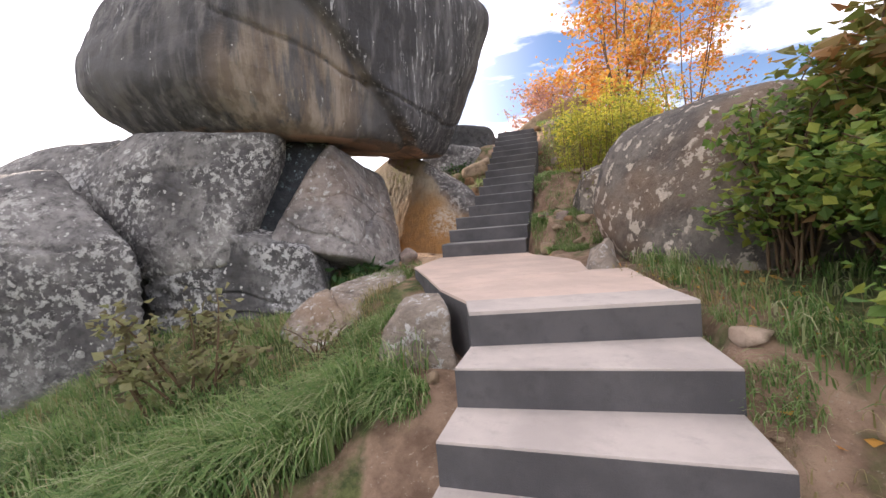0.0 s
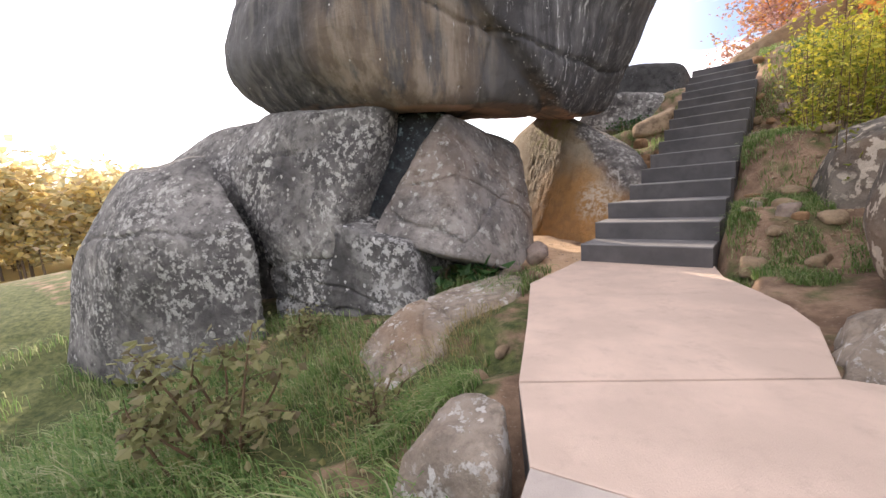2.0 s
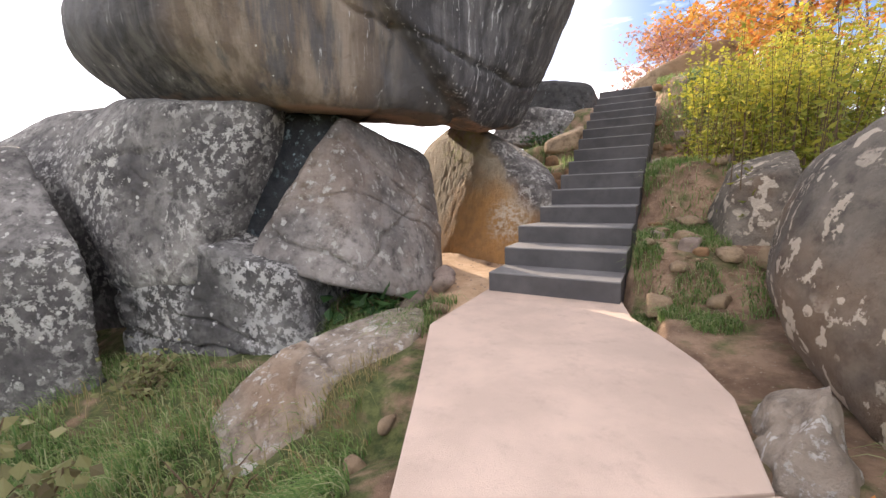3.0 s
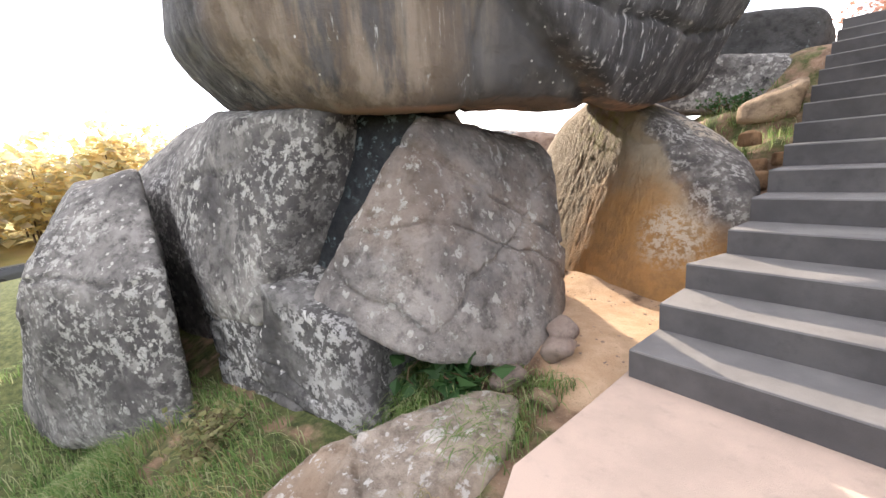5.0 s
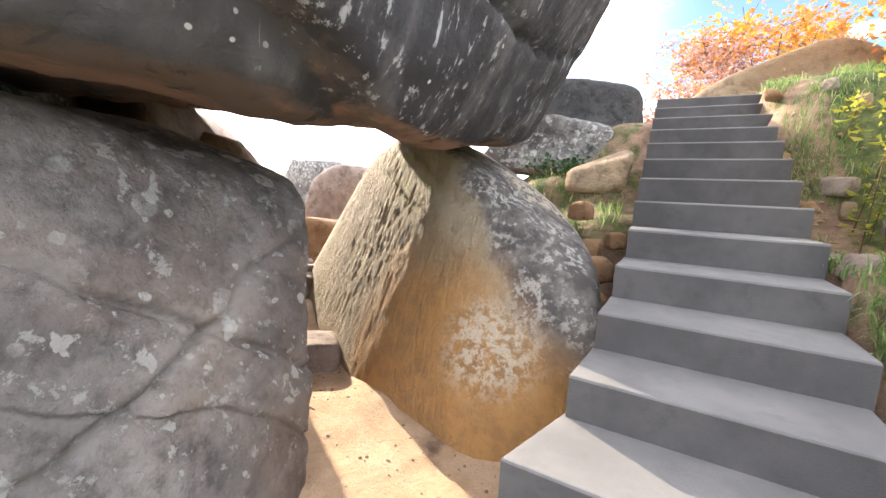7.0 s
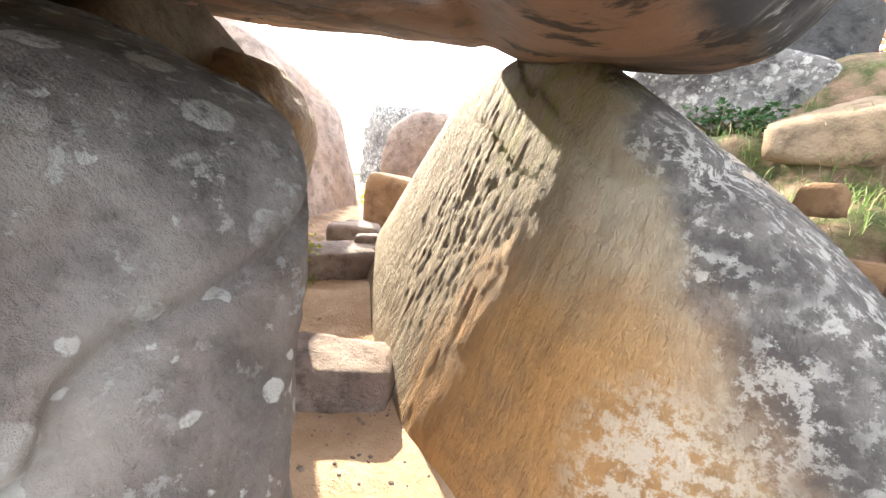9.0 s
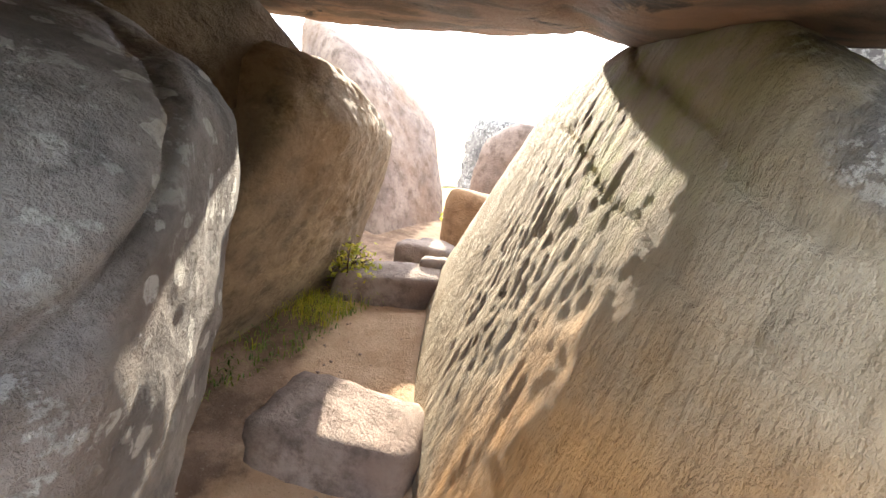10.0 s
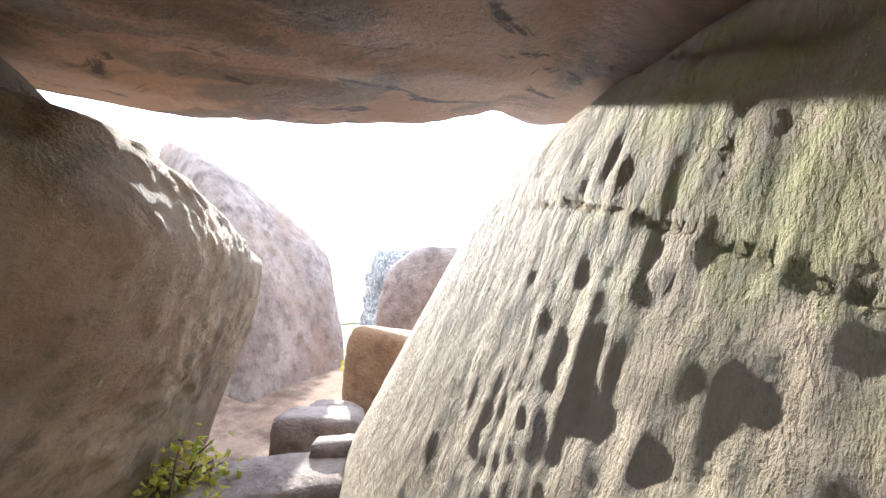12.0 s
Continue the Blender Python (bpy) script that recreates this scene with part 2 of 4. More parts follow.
def earth():
    n = Nodes("earth, grass litter and sand", 0.95)
    soil = n.mix(n.step(n.noise(3, 8, 0.7), 0.36, 0.66), (0.16, 0.10, 0.065), (0.37, 0.25, 0.17))
    soil = n.mix(n.step(n.noise(45, 5, 0.7), 0.6, 0.7), soil, (0.42, 0.35, 0.27))
    turf = n.mix(n.step(n.noise(11, 8, 0.75), 0.36, 0.68), (0.045, 0.065, 0.02), (0.15, 0.16, 0.06))
    field = n.mix(n.step(n.noise(0.06, 5, 0.6), 0.4, 0.62), (0.27, 0.26, 0.09), (0.42, 0.33, 0.13))
    sand = n.mix(n.step(n.noise(5, 8, 0.7), 0.36, 0.68), (0.52, 0.35, 0.22), (0.64, 0.46, 0.31))
    sand = n.mix(n.step(n.noise(70, 4, 0.7), 0.58, 0.7), sand, (0.36, 0.25, 0.15))
    green = n.step(n.math("ADD", n.attribute("grass"), n.math("MULTIPLY", n.math("SUBTRACT", n.noise(4, 6), 0.5), 0.9)), 0.4, 0.6)
    body = n.mix(green, soil, turf)
    body = n.mix(n.step(n.math("ADD", n.attribute("sand"), n.math("MULTIPLY", n.math("SUBTRACT", n.noise(6, 5), 0.5), 0.5)), 0.4, 0.6), body, sand)
    body = n.mix(n.attribute("field"), body, field)
    return n.done(body, n.math("ADD", n.noise(20, 8, 0.75), n.math("MULTIPLY", n.noise(90, 4), 0.4)), 0.03, 0.8)


def leafy(name, colours, rough=0.6, through=0.45):
    """Leaves and blades: each island its own shade between the colours; light passes through."""
    n = Nodes(name, rough)
    r = n.tint(island=True)
    ramp = n.t.nodes.new("ShaderNodeValToRGB")
    ramp.color_ramp.interpolation = "LINEAR"
    while len(ramp.color_ramp.elements) < len(colours):
        ramp.color_ramp.elements.new(0.5)
    for i, c in enumerate(colours):
        ramp.color_ramp.elements[i].position = i / max(1, len(colours) - 1)
        ramp.color_ramp.elements[i].color = (*c, 1)
    n.t.links.new(r, ramp.inputs[0])
    n.done(ramp.outputs[0])
    t = n.t.nodes.new("ShaderNodeBsdfTranslucent")
    add = n.t.nodes.new("ShaderNodeMixShader")
    add.inputs[0].default_value = through
    n.t.links.new(ramp.outputs[0], t.inputs[0])
    n.t.links.new(n.b.outputs[0], add.inputs[1])
    n.t.links.new(t.outputs[0], add.inputs[2])
    n.t.links.new(add.outputs[0], n.t.nodes["Material Output"].inputs["Surface"])
    return n.m


def plain(name, colour, rough=0.6, metal=0.0, bump=True):
    n = Nodes(name, rough)
    n.b.inputs["Metallic"].default_value = metal
    body = n.mix(n.step(n.noise(14, 6), 0.35, 0.7), [0.8 * c for c in colour], colour)
    return n.done(body, n.noise(40, 5) if bump else None, 0.004, 0.5)


M_BIG = balanced_stone()
M_SLAB = slab_stone()
M_GREY = stone("grey lichened stone", (0.085, 0.08, 0.078), (0.285, 0.27, 0.252), cover=0.51, spots=0.9, spot_scale=14.0)
M_CRUST = stone("white-crusted grey stone", (0.075, 0.072, 0.07), (0.26, 0.25, 0.235), (0.64, 0.63, 0.60), cover=0.49, spots=0.95, spot_scale=11.0)
M_MID = stone("brownish grey stone", (0.16, 0.148, 0.14), (0.40, 0.365, 0.335), cover=0.57, spots=1.05, rust=0.25, spot_scale=9.0, depth=0.042)
M_DARK = stone("dark crevice stone", (0.05, 0.05, 0.05), (0.10, 0.098, 0.095), (0.22, 0.26, 0.26), cover=0.60, spots=0.1)
# lichened stone whose near-black base also carries the shade of the cleft
M_WEDGE = stone("shade-blackened cleft stone", (0.022, 0.024, 0.027), (0.06, 0.065, 0.07), (0.25, 0.33, 0.34), cover=0.56, spots=0.7, spot_scale=9.0)
M_PALE = stone("pale ridge stone", (0.25, 0.205, 0.165), (0.50, 0.42, 0.34), (0.64, 0.62, 0.59), cover=0.545, spots=1.0, rust=0.4, depth=0.03)
M_SIDE = stone("blotched boulder stone", (0.13, 0.115, 0.10), (0.30, 0.26, 0.215), (0.6, 0.52, 0.42), cover=0.57, spots=1.5, rust=0.35, spot_scale=9.5, depth=0.03)
M_PASS = stone("brown passage stone", (0.22, 0.165, 0.11), (0.40, 0.31, 0.20), (0.42, 0.38, 0.2), cover=0.72, spots=0.0, rust=0.4)
# passage stone at half tone: shade under the balanced rock put into the colour
M_PASS_SHADED = stone("shade-darkened passage stone", (0.10, 0.075, 0.052), (0.20, 0.155, 0.105), (0.3, 0.27, 0.2), cover=0.70, spots=0.0, rust=0.3)
M_RUST = stone("rusty orange stone", (0.24, 0.135, 0.07), (0.40, 0.25, 0.14), (0.5, 0.44, 0.36), cover=0.7, spots=0.1, rust=0.5)
M_RED = stone("pinkish stone", (0.24, 0.18, 0.15), (0.42, 0.34, 0.29), (0.5, 0.45, 0.4), cover=0.72, spots=0.0, rust=0.3)
M_SMALL = stone("small tan stone", (0.24, 0.17, 0.11), (0.42, 0.31, 0.2), (0.5, 0.44, 0.36), cover=0.7, spots=0.1, rust=0.5)
M_MOUND = stone("sandy worn stone", (0.36, 0.26, 0.19), (0.54, 0.42, 0.32), (0.6, 0.52, 0.44), cover=0.7, spots=0.0, rust=0.2)
M_GROUND = earth()
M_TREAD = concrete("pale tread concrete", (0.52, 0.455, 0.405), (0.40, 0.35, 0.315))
M_LAND = concrete("pinkish landing concrete", (0.61, 0.47, 0.385), (0.50, 0.39, 0.32), 0.45)
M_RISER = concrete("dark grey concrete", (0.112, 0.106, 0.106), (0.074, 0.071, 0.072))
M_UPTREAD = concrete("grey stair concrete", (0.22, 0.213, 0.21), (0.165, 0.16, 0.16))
M_GRASS = leafy("long green grass", [(0.10, 0.19, 0.055), (0.16, 0.27, 0.08), (0.25, 0.34, 0.12), (0.48, 0.47, 0.28)])
M_STRAW = leafy("dry straw grass", [(0.30, 0.23, 0.11), (0.45, 0.36, 0.19), (0.2, 0.2, 0.07)])
M_SHRUB = leafy("dark green shrub leaves", [(0.08, 0.15, 0.035), (0.12, 0.21, 0.05), (0.19, 0.28, 0.06), (0.32, 0.34, 0.07), (0.14, 0.24, 0.05)], 0.45)
M_BRONZE = leafy("reddening shrub leaves", [(0.13, 0.14, 0.035), (0.28, 0.22, 0.06), (0.40, 0.19, 0.08), (0.14, 0.18, 0.04), (0.17, 0.16, 0.04)], 0.5)
M_GOLD = leafy("yellow goldenrod", [(0.62, 0.50, 0.06), (0.46, 0.44, 0.06), (0.30, 0.34, 0.05), (0.7, 0.58, 0.09)])
M_ORANGE = leafy("orange autumn leaves", [(0.62, 0.27, 0.05), (0.55, 0.36, 0.09), (0.66, 0.20, 0.05), (0.5, 0.42, 0.13)])
M_PINK = leafy("dusky pink autumn leaves", [(0.42, 0.22, 0.2), (0.5, 0.3, 0.22), (0.32, 0.2, 0.2)])
M_DOCK = leafy("broad green weed leaves", [(0.035, 0.09, 0.03), (0.06, 0.13, 0.04)], 0.5)
M_DRY = leafy("withered shrub leaves", [(0.19, 0.2, 0.08), (0.30, 0.29, 0.13), (0.14, 0.11, 0.06), (0.38, 0.37, 0.18)])
# leaf tones lightened to stand in for haze over the valley
M_WOODS = leafy("haze-paled autumn woods", [(0.60, 0.54, 0.32), (0.72, 0.56, 0.28), (0.52, 0.51, 0.35), (0.80, 0.64, 0.26), (0.56, 0.48, 0.40)], 0.6, 0.6)
M_BARK = plain("grey brown bark", (0.16, 0.12, 0.09), 0.9)
M_STEM = plain("brown stems", (0.14, 0.09, 0.05), 0.8)


# ---- helpers of this scene ----
def mesh_of(name, verts, faces, smooth=True):
    me = bpy.data.meshes.new(name)
    me.from_pydata([tuple(v) for v in verts], [], [tuple(f) for f in faces])
    me.polygons.foreach_set("use_smooth", [smooth] * len(me.polygons))
    me.update()
    return me


def thing(name, me, material, label="", category="", group="", kind="", parent=None):
    ob = new(name, me)
    if material is not None:
        me.materials.append(material)
    if parent is not None:
        ob.parent = parent
    return tagged(ob, label, category, group, kind)


SPHERES = {}


def sphere(level):
    if level not in SPHERES:
        bm = bmesh.new()
        bmesh.ops.create_icosphere(bm, subdivisions=level, radius=1)
        SPHERES[level] = (np.array([v.co[:] for v in bm.verts]), [[v.index for v in f.verts] for f in bm.faces])
        bm.free()
    return SPHERES[level]


def hull_planes(corners):
    bm = bmesh.new()
    for c in corners:
        bm.verts.new(c)
    bmesh.ops.convex_hull(bm, input=bm.verts)
    bm.normal_update()
    middle = np.mean(np.array(corners), axis=0)
    planes = []
    for f in bm.faces:
        n, p = np.array(f.normal), np.array(f.verts[0].co) - middle
        d = float(n @ p)
        if d < 0:
            n, d = -n, -d
        if d > 1e-4:
            planes.append((n, d))
    bm.free()
    return middle, planes


def rock(name, corners, material, label, seed=0, level=5, edge=14, lumps=0.06, grain=0.010, size=1.0, cracks=(), ripple=None, lobe=None, category="boulder", group="", kind=""):
    """A weathered boulder: the corner-to-corner solid with rounded edges, lumps, grain, joints (a plane's normal, offset, width,
    depth) and, where given, ripples along a direction (direction, height) and a lobe that stands proud beyond a plane."""
    middle, planes = hull_planes(corners)
    dirs, faces = sphere(level)
    total = np.zeros(len(dirs))
    for n, d in planes:
        total += np.maximum(dirs @ n / d, 0) ** edge
    pts = dirs * (total ** (-1.0 / edge) * 1.03)[:, None] + middle
    off = Vector((seed * 7.3, seed * 3.1, seed * 5.7))
    joints = [(Vector(n).normalized(), c, w, depth) for n, c, w, depth in cracks]
    along = Vector(ripple[0]).normalized() if ripple else None
    for i, (p, d) in enumerate(zip(pts, dirs)):
        q = Vector(p)
        h = lumps * (noise.noise(q * (0.9 / size) + off) + 0.5 * noise.noise(q * (2.3 / size) - off) + 0.22 * noise.noise(q * (5.1 / size)))
        h += grain * (noise.noise(q * 9 + off) + 0.7 * noise.noise(q * 21 + off))
        for n, c, w, depth in joints:
            k = (n.dot(q) - c + 0.09 * noise.noise(q * 1.7 + off) + 0.03 * noise.noise(q * 6)) / w
            if abs(k) < 3:
                h -= depth * math.exp(-k * k)
        if lobe:
            k = (Vector(lobe[0]).dot(q) - lobe[1] + 0.06 * noise.noise(q * 2.1)) / lobe[2]
            h += lobe[3] * (0.5 + 0.5 * math.tanh(k)) - 0.05 * math.exp(-(k + 1) ** 2)
        if along is not None:
            u = q - along * (0.8 * along.dot(q))
            r = 0.35 * noise.noise(u * 7 + off) + 0.45 * abs(noise.noise(u * 15 + off)) + 0.9 * noise.noise(u * 27 + off)
            h += ripple[1] * r * (0.6 + 0.5 * max(0, noise.noise(q * 1.4 + off) + 0.35))
        pts[i] += d * h
    at = Vector((middle[0], middle[1], pts[:, 2].min()))
    ob = thing(name, mesh_of(name, pts - np.array(at), faces), material, label, category, group, kind)
    ob.location = at
    return ob


def box_rock(name, at, size, turn, material, label, seed, level=4, lumps=0.03, edge=12, **tags):
    """A loose stone: an uneven lump with worn corners, standing on z of its place."""
    rnd = random.Random(seed)
    a = radians(turn)
    corners = []
    for k in range(13):
        u, h = rnd.uniform(0, 2 * math.pi), rnd.uniform(-1, 1)
        c = (1 - abs(h) ** 3) ** 0.5
        x, y = size[0] * .55 * c * math.cos(u), size[1] * .55 * c * math.sin(u)
        corners.append((at[0] + x * math.cos(a) - y * math.sin(a), at[1] + x * math.sin(a) + y * math.cos(a), at[2] + size[2] * (.5 + .5 * h)))
    return rock(name, corners, material, label, seed, level, edge, lumps, 0.006, 0.4, **{"category": "rock", **tags})


def block_rock(name, at, size, turn, material, label, seed, level=4, lumps=0.02, edge=16, **tags):
    """A loose block: a box with pushed corners, flat-topped, worn along its edges."""
    rnd = random.Random(seed)
    a = radians(turn)
    corners = []
    for sx, sy, sz in [(i, j, k) for i in (-1, 1) for j in (-1, 1) for k in (0, 1)]:
        k = rnd.uniform(.78, 1.05) * (1 if sz == 0 else .86)
        x, y = sx * size[0] / 2 * k, sy * size[1] / 2 * rnd.uniform(.8, 1.05) * (1 if sz == 0 else .86)
        corners.append((at[0] + x * math.cos(a) - y * math.sin(a), at[1] + x * math.sin(a) + y * math.cos(a), at[2] + size[2] * sz * rnd.uniform(.8, 1)))
    return rock(name, corners, material, label, seed, level, edge, lumps, 0.006, 0.4, **{"category": "rock", **tags})


# ---- ground ----
CONTROL = [(1.3, -3, -.3), (1.4, 0, -.35), (1.5, .9, .05), (1.4, 1.6, .3), (1, 4, .58), (1.6, 4.6, .72), (2.3, .5, .2), (2.35, 1.8, .6), (2.4, 3.2, .72),
           (.55, 1.8, .36), (.42, 2.75, .52), (.2, 3.6, .58), (.5, .8, -.04), (.1, 2.2, .16), (-.35, 2.65, .06), (.1, 1.6, .05), (.15, 2.9, .32), (2.2, 2.4, .66), (-.6, 1.2, -.1), (-2, 2.5, -.15), (-4, 2, -.6), (-1, 3.9, .25), (0, 5.5, .7), (-1.3, 7.2, .68), (-2.8, 8.8, .82), (-4, 10.5, .95),
           (.85, 7.7, 1.3), (.9, 8.6, 2.0), (.9, 9.5, 2.5), (.35, 9.6, 2.35), (.4, 8.3, 1.8), (-.5, 4.75, .56), (1.2, 10.5, 3.1), (2.3, 7, 1.85), (2.7, 10, 3.4), (4, 5, 2.1), (4, 1.2, 1.0), (6, 3, 2.4), (4, -3, .2), (1.9, 5.6, 1.15), (0.2, 9, 1.85), (.45, 6.35, .67), (.62, 6.72, .7), (.1, 6.3, .67), (.3, 6.0, .68)]


def ground_z(x, y):
    ws, zs = 0.0, 0.0
    for cx, cy, cz in CONTROL:
        w = 1.0 / ((x - cx) ** 2 + (y - cy) ** 2 + 0.05) ** 2
        ws += w
        zs += w * cz
    z = zs / ws
    far = math.hypot(x - 0.5, y - 4)
    k = min(max((far - 8) / 34, 0), 1)
    k = k * k * (3 - 2 * k)
    side = 1 / (1 + math.exp((x + 1) * 0.35))
    z = z * (1 - k) + k * ((-5.5 + max(0, far - 62) * 0.045) * side + 4.5 * (1 - side))
    if abs(x) < 9 and -6 < y < 15:
        z += 0.05 * noise.noise((x * 1.3, y * 1.3, 0)) + 0.02 * noise.noise((x * 5, y * 5, 3)) - 0.02
    # kept under the stairs and the landing
    if 0.7 < x < 2.2 and y < 1.9:
        z = min(z, max(-0.25, min(0.55, 0.6 * (y - 0.2))) - 0.1)
    if 0.2 < x < 1.75 and 1.7 <= y < 5:
        z = min(z, 0.6)
    if y >= 5 and 0.35 + 0.07 * (y - 5) < x < 1.6 + 0.14 * (y - 5) and y < 11:
        z = min(z, 0.62 + 0.47 * (y - 5.2))
    return z


def axis(a, b, step, reach):
    inner = list(np.arange(a, b, step))
    out, lo, hi, s = [], a, b, step
    while hi < reach:
        s *= 1.35
        lo, hi = lo - s, hi + s
        out.append(hi)
        inner.insert(0, lo)
    return inner + [b] + out


def to_line(x, y, ax, ay, bx, by):
    t = ((x - ax) * (bx - ax) + (y - ay) * (by - ay)) / ((bx - ax) ** 2 + (by - ay) ** 2)
    t = min(max(t, 0), 1)
    return math.hypot(x - ax - t * (bx - ax), y - ay - t * (by - ay))


def sandy(x, y):
    d = min(to_line(x, y, 0.35, 5.3, -0.6, 6.5), to_line(x, y, 0.35, 5.3, 0.55, 6.7) + 0.1, to_line(x, y, -0.6, 6.5, -2.2, 8.0), to_line(x, y, -2.2, 8.0, -4, 10.5))
    return max(0.0, 1.2 - d / 0.75)


def grassy(x, y):
    g = 0.55 if x < 0.6 and y < 4.6 else 0.25
    if x < -0.3 and y < 3.2:
        g = 0.8
    if x > 1.6:
        g = 0.42 if x < 2.6 else 0.7
    if x < 1.2 and y > 7.2:
        g = 0.2 if x < -0.2 or y < 8.1 else 0.48
    return g


xs, ys = axis(-7.0, 6.0, 0.08, 900), axis(-4.0, 13.0, 0.08, 900)
gv = [(x, y, ground_z(x, y)) for y in ys for x in xs]
w = len(xs)
gf = [(j * w + i, j * w + i + 1, (j + 1) * w + i + 1, (j + 1) * w + i) for j in range(len(ys) - 1) for i in range(w - 1)]
ground_mesh = mesh_of("ground", gv, gf)
for key, rule in (("sand", sandy), ("grass", grassy), ("field", lambda x, y: min(1, max(0, (math.hypot(x, y - 4) - 14) / 12)))):
    layer = ground_mesh.attributes.new(key, "FLOAT", "POINT")
    layer.data.foreach_set("value", [rule(x, y) for x, y, _ in gv])
thing("ground", ground_mesh, M_GROUND, "earth slope with grass, sand and trodden dirt", "ground", kind="structure")


# ---- steps and landing ----
def prism(name, outline, z0, z1, material, parent, label="", bevel=0.008, **tags):
    bm = bmesh.new()
    low = [bm.verts.new((x, y, z0)) for x, y in outline]
    high = [bm.verts.new((x, y, z1)) for x, y in outline]
    bm.faces.new(list(reversed(low)))
    bm.faces.new(high)
    for i in range(len(outline)):
        j = (i + 1) % len(outline)
        bm.faces.new((low[i], low[j], high[j], high[i]))
    bmesh.ops.recalc_face_normals(bm, faces=bm.faces)
    if bevel:
        bmesh.ops.bevel(bm, geom=[e for e in bm.edges if abs(e.verts[0].co.z - z1) + abs(e.verts[1].co.z - z1) < 1e-5], offset=bevel, segments=2, affect="EDGES", profile=0.6)
    me = bpy.data.meshes.new(name)
    bm.to_mesh(me)
    bm.free()
    return thing(name, me, material, label, parent=parent, **tags)


RISE, LAND = 0.175, 0.70


def flight(name, fronts, first_z, label, material):
    """Steps from their front edges (left x, y, right x, y), each with a dark body and a paler tread."""
    holder = tagged(new(name), label, "stairs", kind="structure")
    for i in range(len(fronts) - 1):
        lx, ly, rx, ry = fronts[i]
        bx, by, cx, cy = fronts[i + 1]
        z, up = first_z + RISE * i, 0.04
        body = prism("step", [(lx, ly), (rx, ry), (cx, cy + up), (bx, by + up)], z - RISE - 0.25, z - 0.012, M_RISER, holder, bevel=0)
        prism("tread", [(lx, ly + 0.003), (rx, ry + 0.003), (cx, cy + up), (bx, by + up)], z - 0.012, z, material, body, "paler concrete tread")
    return holder


lower = [(.80, .55, 1.95, .25), (.86, .85, 1.97, .60), (.92, 1.12, 2.01, .94), (.975, 1.39, 2.06, 1.28), (1.03, 1.68, 2.10, 1.68)]
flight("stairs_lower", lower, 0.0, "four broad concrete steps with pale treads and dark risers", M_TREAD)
prism("path", [(.6, -4), (2.1, -4), (1.95, .30), (.80, .60)], -0.5, -RISE, M_TREAD, None, "pale concrete footpath below the steps", category="path", kind="structure")
edge_line = [(2.09, 1.98), (2.15, 2.92), (1.87, 2.94), (1.92, 3.55), (1.86, 3.9), (1.74, 4.23), (1.58, 4.6), (1.53, 5.05), (.40, 5.2), (.34, 4.75), (.24, 4.1), (.44, 3.5), (.54, 3.2), (.77, 2.46), (.99, 1.98)]
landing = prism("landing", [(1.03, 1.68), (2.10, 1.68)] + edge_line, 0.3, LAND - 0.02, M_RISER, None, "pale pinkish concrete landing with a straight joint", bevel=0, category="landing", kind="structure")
prism("front_slab", [(1.03, 1.683), (2.10, 1.683), (2.09, 1.98), (.99, 1.98)], LAND - 0.02, LAND, M_TREAD, landing, "greyer front strip of the landing", 0.004)
prism("slab", [(.988, 1.984), (2.09, 1.984), (2.15, 2.914), (1.87, 2.934), (.773, 2.455)], LAND - 0.02, LAND, M_LAND, landing)
prism("slab", [(.768, 2.467), (1.866, 2.946)] + edge_line[3:13], LAND - 0.02, LAND, M_LAND, landing)
upper = []
for i in range(1, 17):
    lx = (.42, .49, .56, .74, .83, .90, .97)[i - 1] if i < 8 else .97 + (i - 7) * .045
    ly = 5.10 + .366 * (i - 1)
    upper.append((lx, ly, 1.52 + (i - 1) * .06, ly - .2 + .006 * i))
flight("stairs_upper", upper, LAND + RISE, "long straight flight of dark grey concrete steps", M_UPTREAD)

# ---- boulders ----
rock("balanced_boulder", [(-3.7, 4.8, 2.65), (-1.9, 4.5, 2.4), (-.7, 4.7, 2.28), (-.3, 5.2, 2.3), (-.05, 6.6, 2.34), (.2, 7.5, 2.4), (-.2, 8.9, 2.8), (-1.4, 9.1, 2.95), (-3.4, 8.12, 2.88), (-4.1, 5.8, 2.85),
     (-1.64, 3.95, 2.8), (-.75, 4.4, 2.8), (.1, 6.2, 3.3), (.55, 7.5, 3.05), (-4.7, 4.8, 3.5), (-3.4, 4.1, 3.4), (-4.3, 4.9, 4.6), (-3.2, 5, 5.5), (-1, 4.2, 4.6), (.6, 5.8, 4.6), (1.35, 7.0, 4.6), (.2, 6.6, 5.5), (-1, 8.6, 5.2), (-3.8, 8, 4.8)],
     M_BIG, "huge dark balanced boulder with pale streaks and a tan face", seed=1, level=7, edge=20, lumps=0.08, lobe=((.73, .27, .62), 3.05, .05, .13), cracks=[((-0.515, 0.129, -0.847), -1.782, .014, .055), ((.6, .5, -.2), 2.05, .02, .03)])
